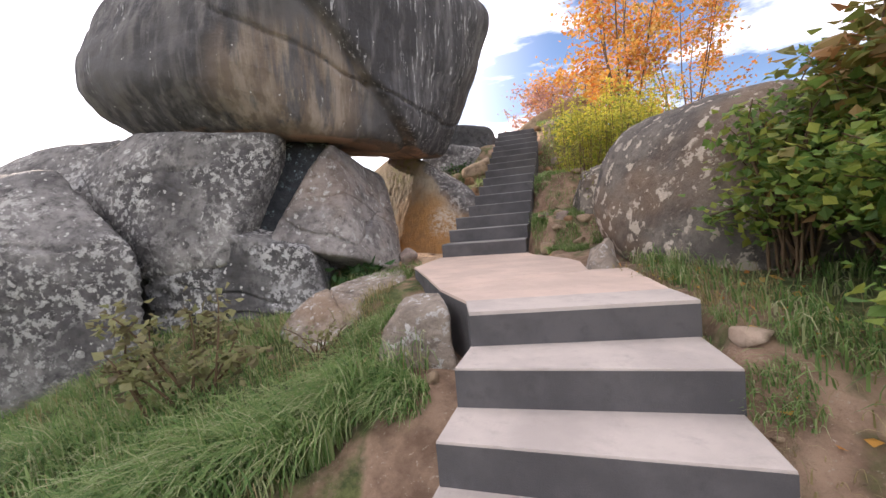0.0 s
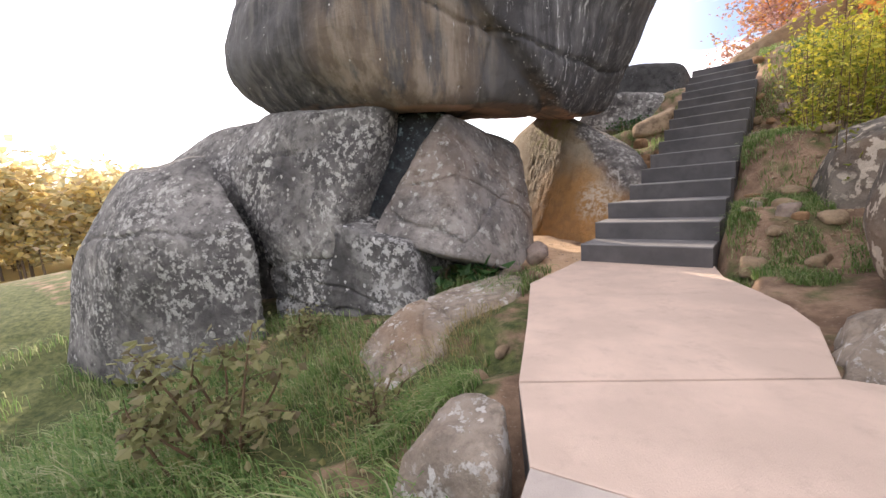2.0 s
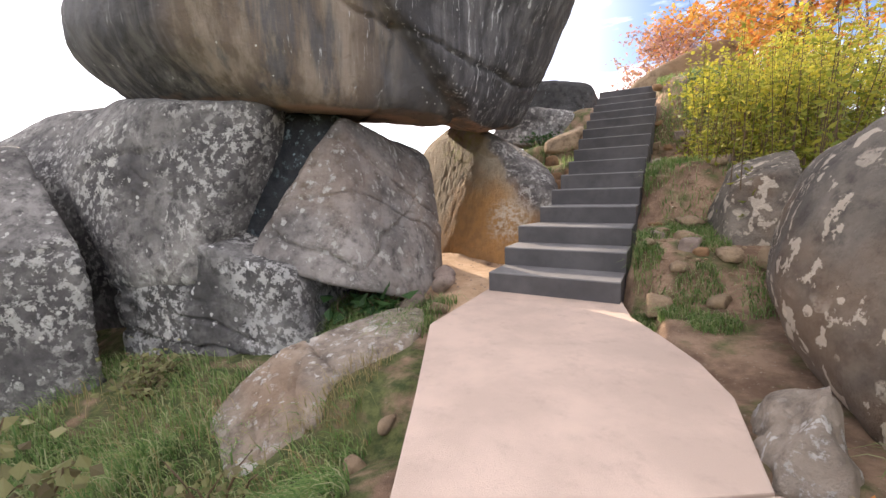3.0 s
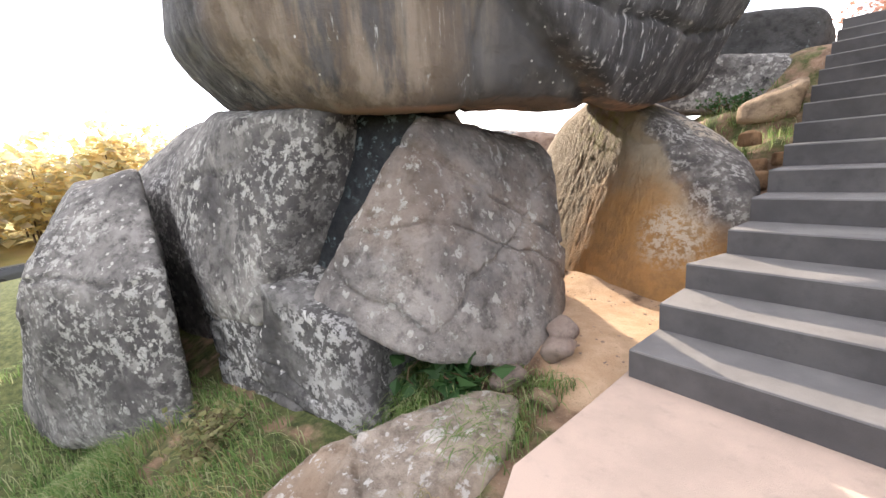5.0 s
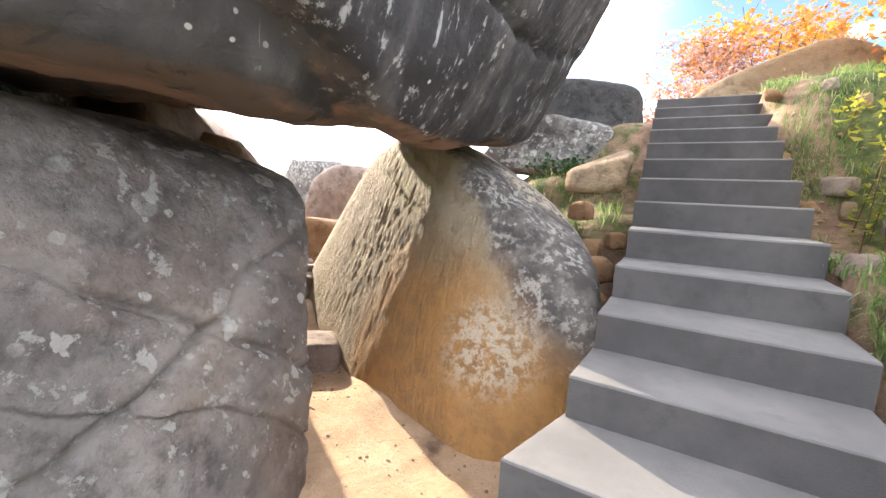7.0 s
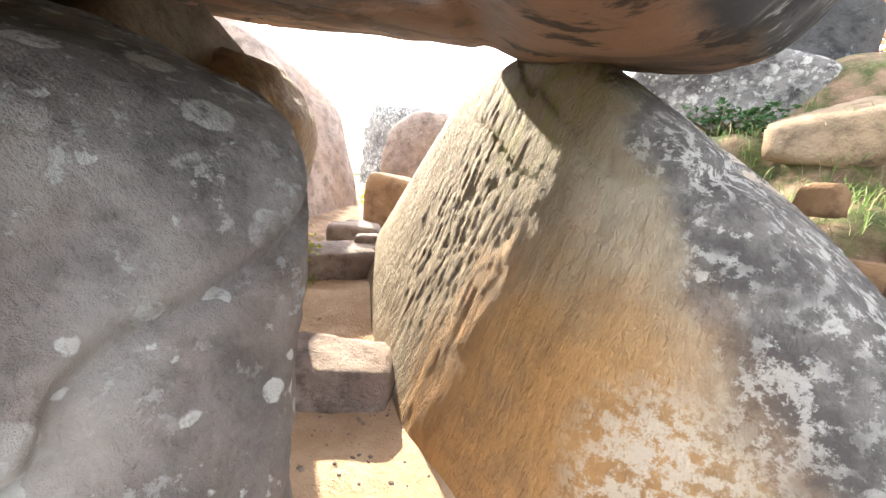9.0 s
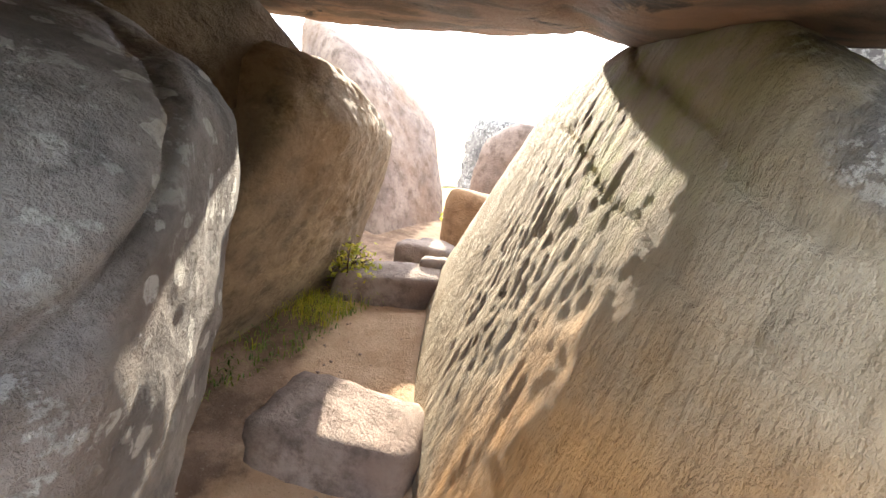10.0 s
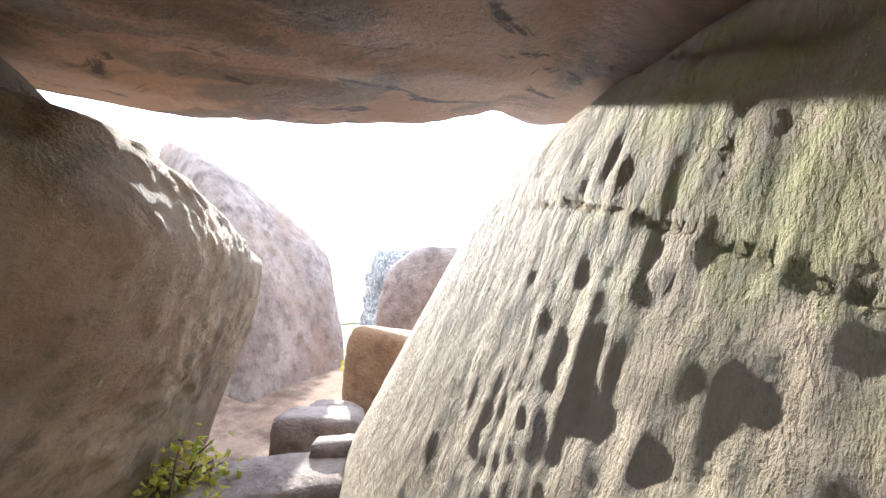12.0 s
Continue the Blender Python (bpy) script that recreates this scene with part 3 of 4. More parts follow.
rock("base_boulder", [(-3.74, 4.1, 1.86), (-3.26, 4.03, 1.5), (-3.12, 4.05, 1.02), (-2.3, 4.0, 1.02), (-1.95, 4.06, 1.3), (-2.0, 4.05, .9), (-1.42, 4.52, 2.46), (-2.35, 4.22, 2.5), (-4.05, 4.3, 2.22), (-3.5, 4.6, 2.72), (-3.6, 6, 2.7), (-2.0, 6, 2.6), (-2.1, 6, .7), (-3.5, 6, .7), (-2.95, 4.03, .8), (-2.5, 4.1, .9)],
     M_GREY, "grey boulder split by a deep joint under the balanced rock", seed=2, level=6, edge=48, lumps=.05, cracks=[((-.23, 0, 1), 2.66, .012, .05), ((.45, .1, 1), 1.0, .01, .025)])
rock("base_boulder", [(-3.0, 4.0, -.3), (-1.5, 4.1, -.2), (-3.04, 4.0, .6), (-3.16, 4.02, 1.4), (-2.25, 4.05, 1.3), (-1.7, 4.12, 1.16), (-1.05, 4.16, 1.0), (-.86, 4.2, .4), (-1.1, 4.15, 0), (-1.3, 5.5, 1.3), (-3.1, 5.5, 1.4), (-3.1, 5.5, -.2), (-1, 5.5, -.2)],
     M_CRUST, "blocky grey boulder thick with white lichen", seed=22, level=6, edge=44, lumps=.06, cracks=[((.25, -.1, 1), -.35, .012, .06), ((.1, 0, 1), .06, .02, .1), ((.613, 0, .79), -1.3, .016, .09)])
rock("base_boulder", [(-1.6, 4.22, 1.04), (-1.42, 4.42, 1.32), (-1.15, 4.24, .96), (-.5, 4.42, .8), (-.2, 5.2, .5), (-.42, 6.0, .45), (-.43, 6.08, 1.2), (-.6, 6.31, 1.93), (-.8, 6.4, 2.12), (-1.18, 6.6, 2.03), (-1.3, 6.52, 2.22), (-.74, 5.15, 2.0), (-.93, 4.92, 2.36), (-1.8, 6.35, 2.42), (-1.4, 5.5, 2.34), (-1.2, 6.2, .4), (-2, 6.2, .5), (-1.6, 5, .8), (-1.16, 6.54, 1.5)],
     M_MID, "rounded brownish grey boulder with pale lichen spots", seed=3, level=7, edge=40, lumps=.05, cracks=[((.5, -.5, 1), -1.25, .015, .045), ((.2, .6, 1), 4.1, .015, .04), ((-.3, .5, 1), 3.6, .012, .03)])
rock("outer_boulder", [(-2.80, 3.68, -.2), (-2.80, 3.7, 1.14), (-3.14, 3.72, 1.42), (-3.55, 3.85, 1.78), (-4.0, 3.93, 2.16), (-2.95, 3.42, .0), (-4.4, 2.8, -.5), (-5.8, 2.6, -.7), (-4.0, 2.95, 1.35), (-4.4, 3.4, 1.95), (-6, 3.0, 1.0), (-5.4, 3.6, 2.15), (-4.6, 4.02, 2.22), (-6.5, 4.5, -.5), (-6.3, 4.5, 1.7)],
     M_GREY, "large grey boulder with broad lichened faces", seed=4, level=6, edge=44, lumps=.07, cracks=[((-.04, .15, 1), 1.86, .014, .07), ((1, .1, .15), -4.3, .012, .05), ((.8, .5, -.3), -2.2, .012, .04)])
rock("wedge_stone", [(-2.5, 4.4, .95), (-1.7, 4.45, .95), (-2.0, 4.75, 2.4), (-.95, 5.05, 2.42), (-2.1, 5.4, 1.0), (-1.3, 5.4, 1.0), (-1.4, 5.6, 2.4)], M_WEDGE, "lichened stone wedged in the cleft between boulders, coloured near-black as in shade", seed=15, level=5, lumps=.04)
rock("joint_boulder", [(-3.5, 4.5, -.2), (-3.6, 4.5, 1.2), (-3.95, 4.5, 1.8), (-4.3, 4.65, 2.3), (-4.2, 5.0, 2.78), (-5.5, 5.0, 2.84), (-6.6, 5.2, 2.5), (-6.8, 4.1, -.3), (-6.6, 4.1, 1.9), (-4.4, 4.42, -.2), (-4.5, 4.42, 1.95), (-3.3, 6, -.2), (-6.6, 6.4, -.3), (-6.6, 6.3, 2.4), (-4, 6, 2.8)], M_GREY, "grey boulder closing the deep joint from behind", seed=36, level=5, edge=24)
rock("recess_boulder", [(-2.3, 5.9, .3), (-2.2, 6.0, 2.8), (-3.9, 6.0, 2.9), (-3.9, 6, .3), (-2.9, 6.5, .3), (-2.6, 6.7, 2.9), (-3.9, 7, 2.9), (-3.9, 7, .3)], M_PASS, "dark brown boulder at the back of the cleft", seed=16, level=5)
rock("ridge_rock", [(-1.05, 3.1, -.2), (-1.0, 3.3, .32), (-.85, 3.75, .56), (-.35, 4.6, .64), (-.02, 4.65, .64), (.1, 4.2, .62), (.12, 3.75, .5), (-.15, 3.2, .34), (-.55, 2.95, .05), (0, 3.9, -.1), (-1, 4, -.1), (-.4, 4.8, .1)], M_PALE, "low pale rock ridge beside the landing", seed=5, level=6, lumps=.06, cracks=[((1, -.6, .2), -2.5, .01, .018), ((.5, .8, 0), 3.0, .012, .03), ((.8, .3, .6), .95, .012, .04), ((.9, .1, 1), .1, .012, .04)])
rock("edge_rock", [(.42, 1.9, .0), (.95, 1.86, .0), (.46, 2.0, .6), (.9, 1.95, .69), (.58, 2.35, .74), (.8, 2.3, .73), (.45, 2.4, .1)], M_PALE, "pale lichened rock at the landing edge", seed=6, level=6, lumps=.05, size=.6, edge=9, cracks=[((.2, -.3, 1), -.2, .01, .03)])
rock("leaning_slab", [(.3, 6.5, .4), (-.88, 7.02, .4), (-2.08, 7.96, .4), (-2.95, 8.85, .5), (.85, 6.85, .5), (-.3, 7.42, 2.5), (-.19, 7.25, 2.28), (-.1, 7.13, 1.98), (-1.0, 8.33, 2.68), (-1.43, 8.33, 2.42), (-2.05, 8.9, 1.9), (-1.92, 9.0, 2.18), (.88, 6.95, 1.45), (.8, 7.6, 1.7), (.32, 8.5, 2.1), (-2.5, 9.6, .5), (.5, 8.8, .6), (-.6, 9.3, 2.6)],
     M_SLAB, "sunlit tan slab with rippled relief leaning over the passage", seed=7, level=7, edge=30, lumps=.012, grain=.006, ripple=((.3, .25, .92), .0075), cracks=[((.394, .083, .916), 2.24, .008, .014), ((1, .5, .6), 4.75, .02, .06), ((.3, -.4, 1), -.75, .014, .03)])
rock("side_boulder", [(2.06, 3.8, 1.3), (2.15, 3.5, .9), (2.4, 3.1, .5), (2.3, 3.85, 1.85), (2.7, 3.8, 2.08), (3.2, 3.6, 2.1), (2.7, 2.7, .5), (2.75, 2.8, 1.6), (3.2, 2.9, 2.0), (4.2, 2.9, 1.8), (4.2, 5, 1.7), (2.6, 5, 1.7), (2.4, 5, .8), (4.2, 2.5, .6)],
     M_SIDE, "big rounded boulder blotched with pale lichen", seed=8, level=6, edge=12)
rock("passage_boulder", [(-2.5, 6.4, .3), (-3.45, 8.15, .4), (-2.15, 6.5, 1.0), (-1.82, 6.95, 2.0), (-1.86, 7.0, 2.16), (-2.0, 7.4, 2.16), (-3.05, 8.4, 2.12), (-3.1, 8.45, 1.9), (-2.35, 6.8, 2.52), (-2.12, 7.28, 2.42), (-2.45, 7.62, 2.44), (-2.9, 8.1, 2.28), (-3.3, 8.35, 2.2), (-4.3, 7, 2.55), (-4.3, 8.2, 2.3), (-4.3, 8.2, .4), (-4.3, 6.6, .4)],
     M_PASS, "overhanging brown boulder beside the sandy passage", seed=9, level=6, edge=44, lumps=.035, grain=.02, cracks=[((.6, -.4, .5), -3.1, .015, .04)])
rock("roof_boulder", [(-1.85, 6.3, 2.1), (-2.05, 6.9, 2.1), (-2.3, 7.2, 2.1), (-2.6, 7.45, 2.1), (-2.05, 6.4, 3.0), (-2.4, 7.0, 2.75), (-2.45, 7.42, 2.42), (-2.85, 7.55, 2.15), (-3.0, 7.1, 2.8), (-4.3, 6.3, 2.1), (-4.3, 6.3, 3.0), (-4.3, 7.4, 2.1), (-4.3, 7.2, 2.8)],
     M_PASS_SHADED, "brown boulder jammed under the balanced rock above a ledge", seed=29, level=5, edge=34, lumps=.04)
rock("far_boulder", [(-3.95, 9.1, .4), (-4.6, 10.8, .5), (-4.55, 9.2, 1.95), (-5.25, 10.8, 2.3), (-5.5, 9.5, 3.3), (-6, 11.3, 2.7), (-5.25, 9.0, 3.3), (-6.5, 9, 3.8), (-6.3, 9, .5), (-6.3, 10.5, 3.4)], M_RED, "reddish sloping boulder at the passage end", seed=10, level=5, group="far passage boulders")
rock("far_boulder", [(-4.95, 11.3, .5), (-2.9, 11.3, .5), (-4.9, 11.4, 1.6), (-4.75, 11.35, 2.15), (-4.1, 11.3, 2.56), (-3.4, 11.4, 2.5), (-2.6, 11.6, 2.3), (-5, 13, .5), (-2.5, 13, .5), (-4, 13, 2.5)], M_RED, "rounded pinkish boulder beyond the passage", seed=11, level=5, group="far passage boulders")
rock("far_boulder", [(-9.5, 15.5, 0), (-4.5, 15.5, 0), (-9.3, 15.6, 3.0), (-5.6, 15.7, 2.7), (-9, 18, 0), (-6, 18, 0), (-7.5, 17, 3.0)], M_GREY, "distant block-like boulder behind the passage", seed=12, level=4, group="far passage boulders")
block_rock("brown_block", (-3.1, 9.8, .85), (.9, .6, .84), 12, M_RUST, "squarish brown block lying in the passage", 21, 4)
rock("upper_rock", [(-.6, 11, 3.0), (1.3, 10.95, 2.9), (-.5, 11, 3.85), (.6, 10.95, 3.9), (1.25, 10.95, 3.68), (1.36, 11.05, 3.3), (-.5, 12.5, 3.8), (1.4, 12.5, 3.6), (-.5, 12.5, 2.9), (1.4, 12.5, 2.8)], M_DARK, "dark rounded rock beside the top of the stairs", seed=13, level=5, edge=8)
rock("upper_rock", [(-1.0, 10.2, 2.4), (.95, 10.1, 2.4), (-.4, 10.3, 3.2), (.14, 10.25, 3.2), (.95, 10.2, 2.96), (-.6, 11, 3.2), (1.0, 10.9, 3.1), (1.0, 11, 2.4), (-1, 11, 2.4)], M_GREY, "lichened rock below the dark rock near the stairs", seed=14, level=5)
rock("hill_rock", [(1.9, 11.9, 3.2), (1.95, 12, 3.8), (2.6, 11.8, 4.1), (3.4, 11.8, 4.45), (4.2, 12, 4.3), (4.4, 11.7, 3.2), (2, 13.5, 3.6), (4.4, 13.5, 4.2), (2, 13.5, 3), (4.4, 13.5, 3)], M_SMALL, "sloping tan rock above the top of the stairs", seed=17, level=5)
rock("trail_rock", [(1.82, 2.95, .4), (2.14, 2.85, .4), (1.92, 3.05, .74), (2.02, 3.12, .9), (2.14, 3.3, .93), (1.98, 3.45, .78), (1.9, 3.5, .4), (2.3, 3.4, .4)], M_PALE, "jagged pale rock beside the landing", seed=18, level=5, lumps=.07, size=.35, edge=26, cracks=[((1, .4, .6), 3.6, .012, .04), ((-.4, 1, .5), 2.45, .012, .04)])


# ---- stones and plants ----
stones = [(.89, 7.4, 1.4, .22), (.87, 7.6, 1.58, .28), (.82, 7.85, 1.72, .22), (1.0, 8.0, 1.78, .2), (.72, 8.28, 1.98, .24), (.86, 7.2, 1.2, .24), (.8, 7.0, 1.0, .26), (.92, 8.2, 1.9, .18), (.87, 7.48, 1.22, .26), (.78, 6.85, .82, .24), (.9, 7.7, 1.4, .2), (.95, 8.5, 2.05, .22)]
for i, (x, y, z, d) in enumerate(stones[:5] + stones[6:10:3]):
    block_rock("retaining_stone", (x - .06, y, z - .06), (d * .85, d * .7, d * .66), 37 * i, M_RUST, "orange-tan fieldstone wedged beside the stairs", 40 + i, 3, .02, group="stones beside the stairs")
for i, (x, y, d) in enumerate([(1.72, 4.95, .24), (1.95, 5.1, .2), (1.78, 5.35, .2), (2.1, 5.55, .26), (1.9, 5.8, .2), (2.3, 5.2, .3), (2.2, 6.1, .34), (2.0, 6.5, .2), (2.15, 4.8, .26), (2.5, 6.6, .24), (1.85, 6.1, .16), (2.15, 7.1, .22)]):
    box_rock("slope_stone", (x, y, ground_z(x, y) - .05), (d, d * .7, .13), 53 * i, M_SMALL, "flat tan stone bedded in the slope", 60 + i, 3, .02, group="stones on the slope")
rnd = random.Random(77)
for i in range(34):
    y = rnd.uniform(4.75, 9.5)
    x, d = 1.72 + .1 * (y - 4.5) + rnd.random() ** 1.5 * 1.0, rnd.uniform(.1, .26)
    (block_rock if i % 3 else box_rock)("slope_stone", (x, y, ground_z(x, y) - .05), (d, d * .75, .1 + .25 * d), 61 * i, (M_RUST, M_SMALL, M_RED)[i % 3], "reddish tan stone bedded in the slope", 500 + i, 3, .02, group="stones on the slope")
rock("slope_rock", [(2.3, 5.4, 1.0), (2.9, 5.3, 1.1), (2.35, 5.5, 1.55), (2.8, 5.5, 1.75), (2.5, 6.2, 1.8), (3, 6.2, 1.9), (3, 6.2, 1.2), (2.3, 6.2, 1.2)], M_SIDE, "low reddish rock half sunk in the slope", seed=31, level=5)
for i, (x, y, sx, sy, sz, turn) in enumerate([(-1.42, 7.12, .85, .56, .28, 35), (-2.62, 8.25, 1.1, .55, .36, 48), (-3.0, 8.95, .7, .5, .42, 40), (-2.45, 8.75, .75, .28, .42, 50), (-3.3, 9.3, .5, .4, .3, 15)]):
    (block_rock if i < 4 else box_rock)("path_stone", (x, y, ground_z(x, y) - .05), (sx, sy, sz), turn, M_RED, "smooth worn stone lying in the sandy passage", 80 + i, 4, .02, group="stones in the passage")
for i, (x, y, d) in enumerate([(.28, 3.0, .16), (.36, 3.25, .14), (-1.25, 3.15, .14), (-.25, 4.85, .3), (-.05, 5.15, .34), (.05, 4.75, .22), (.8, 1.75, .14), (-.15, 5.45, .3)]):
    box_rock("loose_stone", (x, y, ground_z(x, y) - .04), (d, d * .75, d * .75), 71 * i, M_RED if i in (3, 4, 7) else M_SMALL, "small pale stone at the foot of the boulders", 100 + i, 3, .02, group="loose stones")
rock("grass_rock", [(-1.25, .55, -.5), (-.7, .5, -.5), (-1.2, .7, -.05), (-.75, .65, .0), (-1.1, 1.1, .05), (-.7, 1.0, 0), (-.7, 1.1, -.5), (-1.3, 1.1, -.5)], M_MID, "grey rock half hidden in long grass", seed=33, level=4)
rock("dirt_mound", [(.2, 1.2, -.3), (.78, 1.15, -.3), (.3, 1.3, .02), (.72, 1.25, .05), (.35, 1.65, .14), (.7, 1.65, .18), (.78, 1.75, -.2), (.2, 1.75, -.2)], M_MOUND, "worn sandy mound at the edge of the steps", seed=34, level=4, edge=7)
rock("pale_flat_rock", [(.4, 9.05, 2.15), (1.0, 9.0, 2.15), (.42, 9.2, 2.38), (1.08, 9.15, 2.54), (.5, 9.75, 2.48), (1.1, 9.8, 2.72), (1.0, 9.8, 2.2)], M_SMALL, "flat pale rock in grass near the stairs", seed=35, level=4)


def blades(name, roots, length, width, lean, droop, material, label, seed, parent=None, kind="stuff", category="grass"):
    """Many grass blades in one mesh: tapered strips that rise, lean and droop."""
    rnd = random.Random(seed)
    vs, fs = [], []
    for x, y, z in roots:
        a = rnd.uniform(0, 2 * math.pi)
        L, wd = length * rnd.uniform(.45, 1.15), width * rnd.uniform(.6, 1.2)
        dx, dy = math.cos(a) * .5 + lean[0], math.sin(a) * .5 + lean[1]
        k = rnd.uniform(.5, 1.2)
        sx, sy = -dy, dx
        s = math.hypot(sx, sy) or 1
        sx, sy = sx / s * wd / 2, sy / s * wd / 2
        n0 = len(vs)
        for j in range(4):
            t = j / 4
            px, py, pz = x + dx * L * k * t * t, y + dy * L * k * t * t, z + L * (t - droop * k * t * t * t)
            f = 1 - t * .6
            vs += [(px - sx * f, py - sy * f, pz), (px + sx * f, py + sy * f, pz)]
        vs.append((x + dx * L * k, y + dy * L * k, z + L * (1 - droop * k)))
        for j in range(3):
            q = n0 + 2 * j
            fs.append((q, q + 1, q + 3, q + 2))
        fs.append((n0 + 6, n0 + 7, n0 + 8))
    return thing(name, mesh_of(name, vs, fs), material, label, category if parent is None else "", kind=kind, parent=parent)


def scatter(n, x0, x1, y0, y1, seed, keep=lambda x, y: True, clump=0.0):
    rnd, out = random.Random(seed), []
    while len(out) < n:
        x, y = rnd.uniform(x0, x1), rnd.uniform(y0, y1)
        if clump and noise.noise((x * 1.6, y * 1.6, seed)) < rnd.uniform(-clump, clump):
            continue
        if keep(x, y):
            out.append((x, y, ground_z(x, y) - .015))
    return out


def off_path(x, y):
    return x < .8 - (.5 if y > 2.2 else 0) - (.15 if y > 3.2 else 0) and not (x > .25 and .9 < y < 1.75)


blades("long_grass", scatter(12000, -3.6, .78, -1.2, 2.1, 1, off_path, .5), .42, .010, (-.25, -.35), .75, M_GRASS, "long drooping green grass below the boulders", 1)
blades("long_grass", scatter(5000, -6.5, -2.2, -1.5, 3.4, 2, off_path, .3), .3, .012, (-.1, -.2), .6, M_GRASS, "rough green grass on the lower slope", 2)
blades("short_grass", scatter(4500, -2.4, .5, 2.0, 3.4, 12, off_path, .5), .17, .009, (-.2, -.3), .6, M_GRASS, "shorter grass at the foot of the pale ridge", 12)


blades("short_grass", scatter(4200, -4.2, -.95, 2.5, 3.95, 14, off_path, .4), .24, .009, (-.2, -.3), .65, M_GRASS, "green grass below the deep joint of the boulders", 14)


def tuft(n, x, y, r, seed):
    rnd, out = random.Random(seed), []
    for i in range(n):
        a, d = rnd.uniform(0, 2 * math.pi), r * math.sqrt(rnd.random())
        px, py = x + d * math.cos(a), y + d * math.sin(a)
        out.append((px, py, ground_z(px, py) - .02))
    return out


def pebbles(n, x0, x1, y0, y1, size, material, label, seed, keep=lambda x, y: True):
    """Grit and small pebbles lying on the ground, in one mesh."""
    rnd = random.Random(seed)
    dirs, faces = sphere(1)
    vs, fs = [], []
    for x, y, z in scatter(n, x0, x1, y0, y1, seed, keep, .4):
        d = size * rnd.uniform(.3, 1) ** 2
        sx, sy, sz = d * rnd.uniform(.7, 1.2), d * rnd.uniform(.6, 1), d * rnd.uniform(.4, .7)
        n0 = len(vs)
        vs += [(x + a * sx * rnd.uniform(.8, 1.2), y + b * sy * rnd.uniform(.8, 1.2), z + .015 + c * sz) for a, b, c in dirs]
        fs += [tuple(n0 + int(k) for k in f) for f in faces]
    thing("pebbles", mesh_of("pebbles", vs, fs), material, label, "pebbles", kind="stuff")


def litter(n, x0, x1, y0, y1, material, label, seed, keep=lambda x, y: True):
    """Fallen leaves lying about on the ground."""
    rnd = random.Random(seed)
    vs, fs = [], []
    for x, y, z in scatter(n, x0, x1, y0, y1, seed, keep):
        leaf_at(vs, fs, Vector((x, y, z + .03)), rnd, rnd.uniform(.03, .06), .05, .5)
    thing("fallen_leaves", mesh_of("fallen_leaves", vs, fs, False), material, label, "leaves", kind="stuff")


def beside_steps(x, y):
    return x > 2.0 + (.25 if y < 0.6 else 0)


pebbles(700, 1.95, 2.8, -1.0, 3.0, .022, M_SMALL, "scattered grit on the worn path edge", 601, beside_steps)
pebbles(900, 1.65, 3.0, 4.6, 9.0, .03, M_SMALL, "scattered grit on the slope beside the stairs", 602, lambda x, y: x > 1.68 + .1 * (y - 4.5))
pebbles(500, -3.5, .5, 5.2, 9.2, .016, M_RED, "grit in the sandy passage", 603, lambda x, y: sandy(x, y) > .5)
pebbles(260, -.6, .75, .3, 3.2, .03, M_SMALL, "small stones in the grass beside the steps", 604, off_path)
for i, (x, y, r, n, L) in enumerate([(.15, 1.6, .32, 1500, .55), (-.35, 1.35, .3, 1000, .6), (.3, 2.7, .16, 350, .2), (-.9, .9, .4, 900, .55), (-.05, 2.6, .25, 400, .24), (.45, .35, .3, 700, .4), (-1.6, 1.6, .4, 900, .5), (.2, .7, .3, 900, .38), (.68, 1.6, .14, 400, .22), (-.1, .7, .35, 900, .45), (.52, 1.7, .18, 600, .24), (.66, .75, .12, 350, .22)]):
    blades("grass_tussock", tuft(n, x, y, r, 400 + i), L, .009, (-.45, -.35), .85, M_GRASS, "thick tussock of long arching green grass", 400 + i)
blades("dry_grass", scatter(1700, -2.8, .78, -1.0, 3.6, 3, off_path, .6), .38, .007, (-.1, -.3), .7, M_STRAW, "pale dry grass among the green tufts", 3)
blades("grass_tuft", scatter(2200, -1.0, .15, 4.15, 5.0, 4, clump=.5), .26, .009, (.1, -.4), .7, M_GRASS, "green grass under the overhanging boulder", 4)
blades("grass_tuft", scatter(900, -.4, .3, 3.2, 4.6, 5, lambda x, y: x < .1, .5), .16, .006, (.1, -.2), .5, M_STRAW, "dry grass along the landing edge", 5)
blades("slope_grass", scatter(8500, 1.62, 3.2, 4.5, 11, 6, lambda x, y: x > 1.58 + .075 * (y - 4.5) and noise.noise((x * 2.2, y * 2.2, 4)) > -.05, .6), .14, .008, (-.1, -.25), .5, M_GRASS, "short grass on the slope beside the stairs", 6)
for i, (x, y, r) in enumerate([(1.75, 4.75, .16), (1.72, 5.25, .13), (2.05, 4.95, .16), (1.8, 5.75, .14), (2.2, 5.4, .16), (2.0, 6.0, .16), (2.35, 5.9, .2), (1.95, 6.6, .16), (2.2, 6.9, .2), (2.0, 7.4, .18), (2.15, 8.1, .2), (2.3, 8.8, .22), (2.25, 9.6, .22), (2.5, 7.3, .2), (2.45, 4.7, .2), (2.05, 4.45, .14)]):
    blades("slope_tuft", tuft(420, x, y, r, 700 + i), .15, .008, (-.3, -.3), .7, M_GRASS, "low clump of green grass on the slope", 700 + i)
blades("bank_grass", scatter(7000, 2.25, 4.6, -1.5, 3.2, 7, clump=.3), .28, .01, (-.3, -.2), .7, M_GRASS, "weedy green grass on the bank", 7)
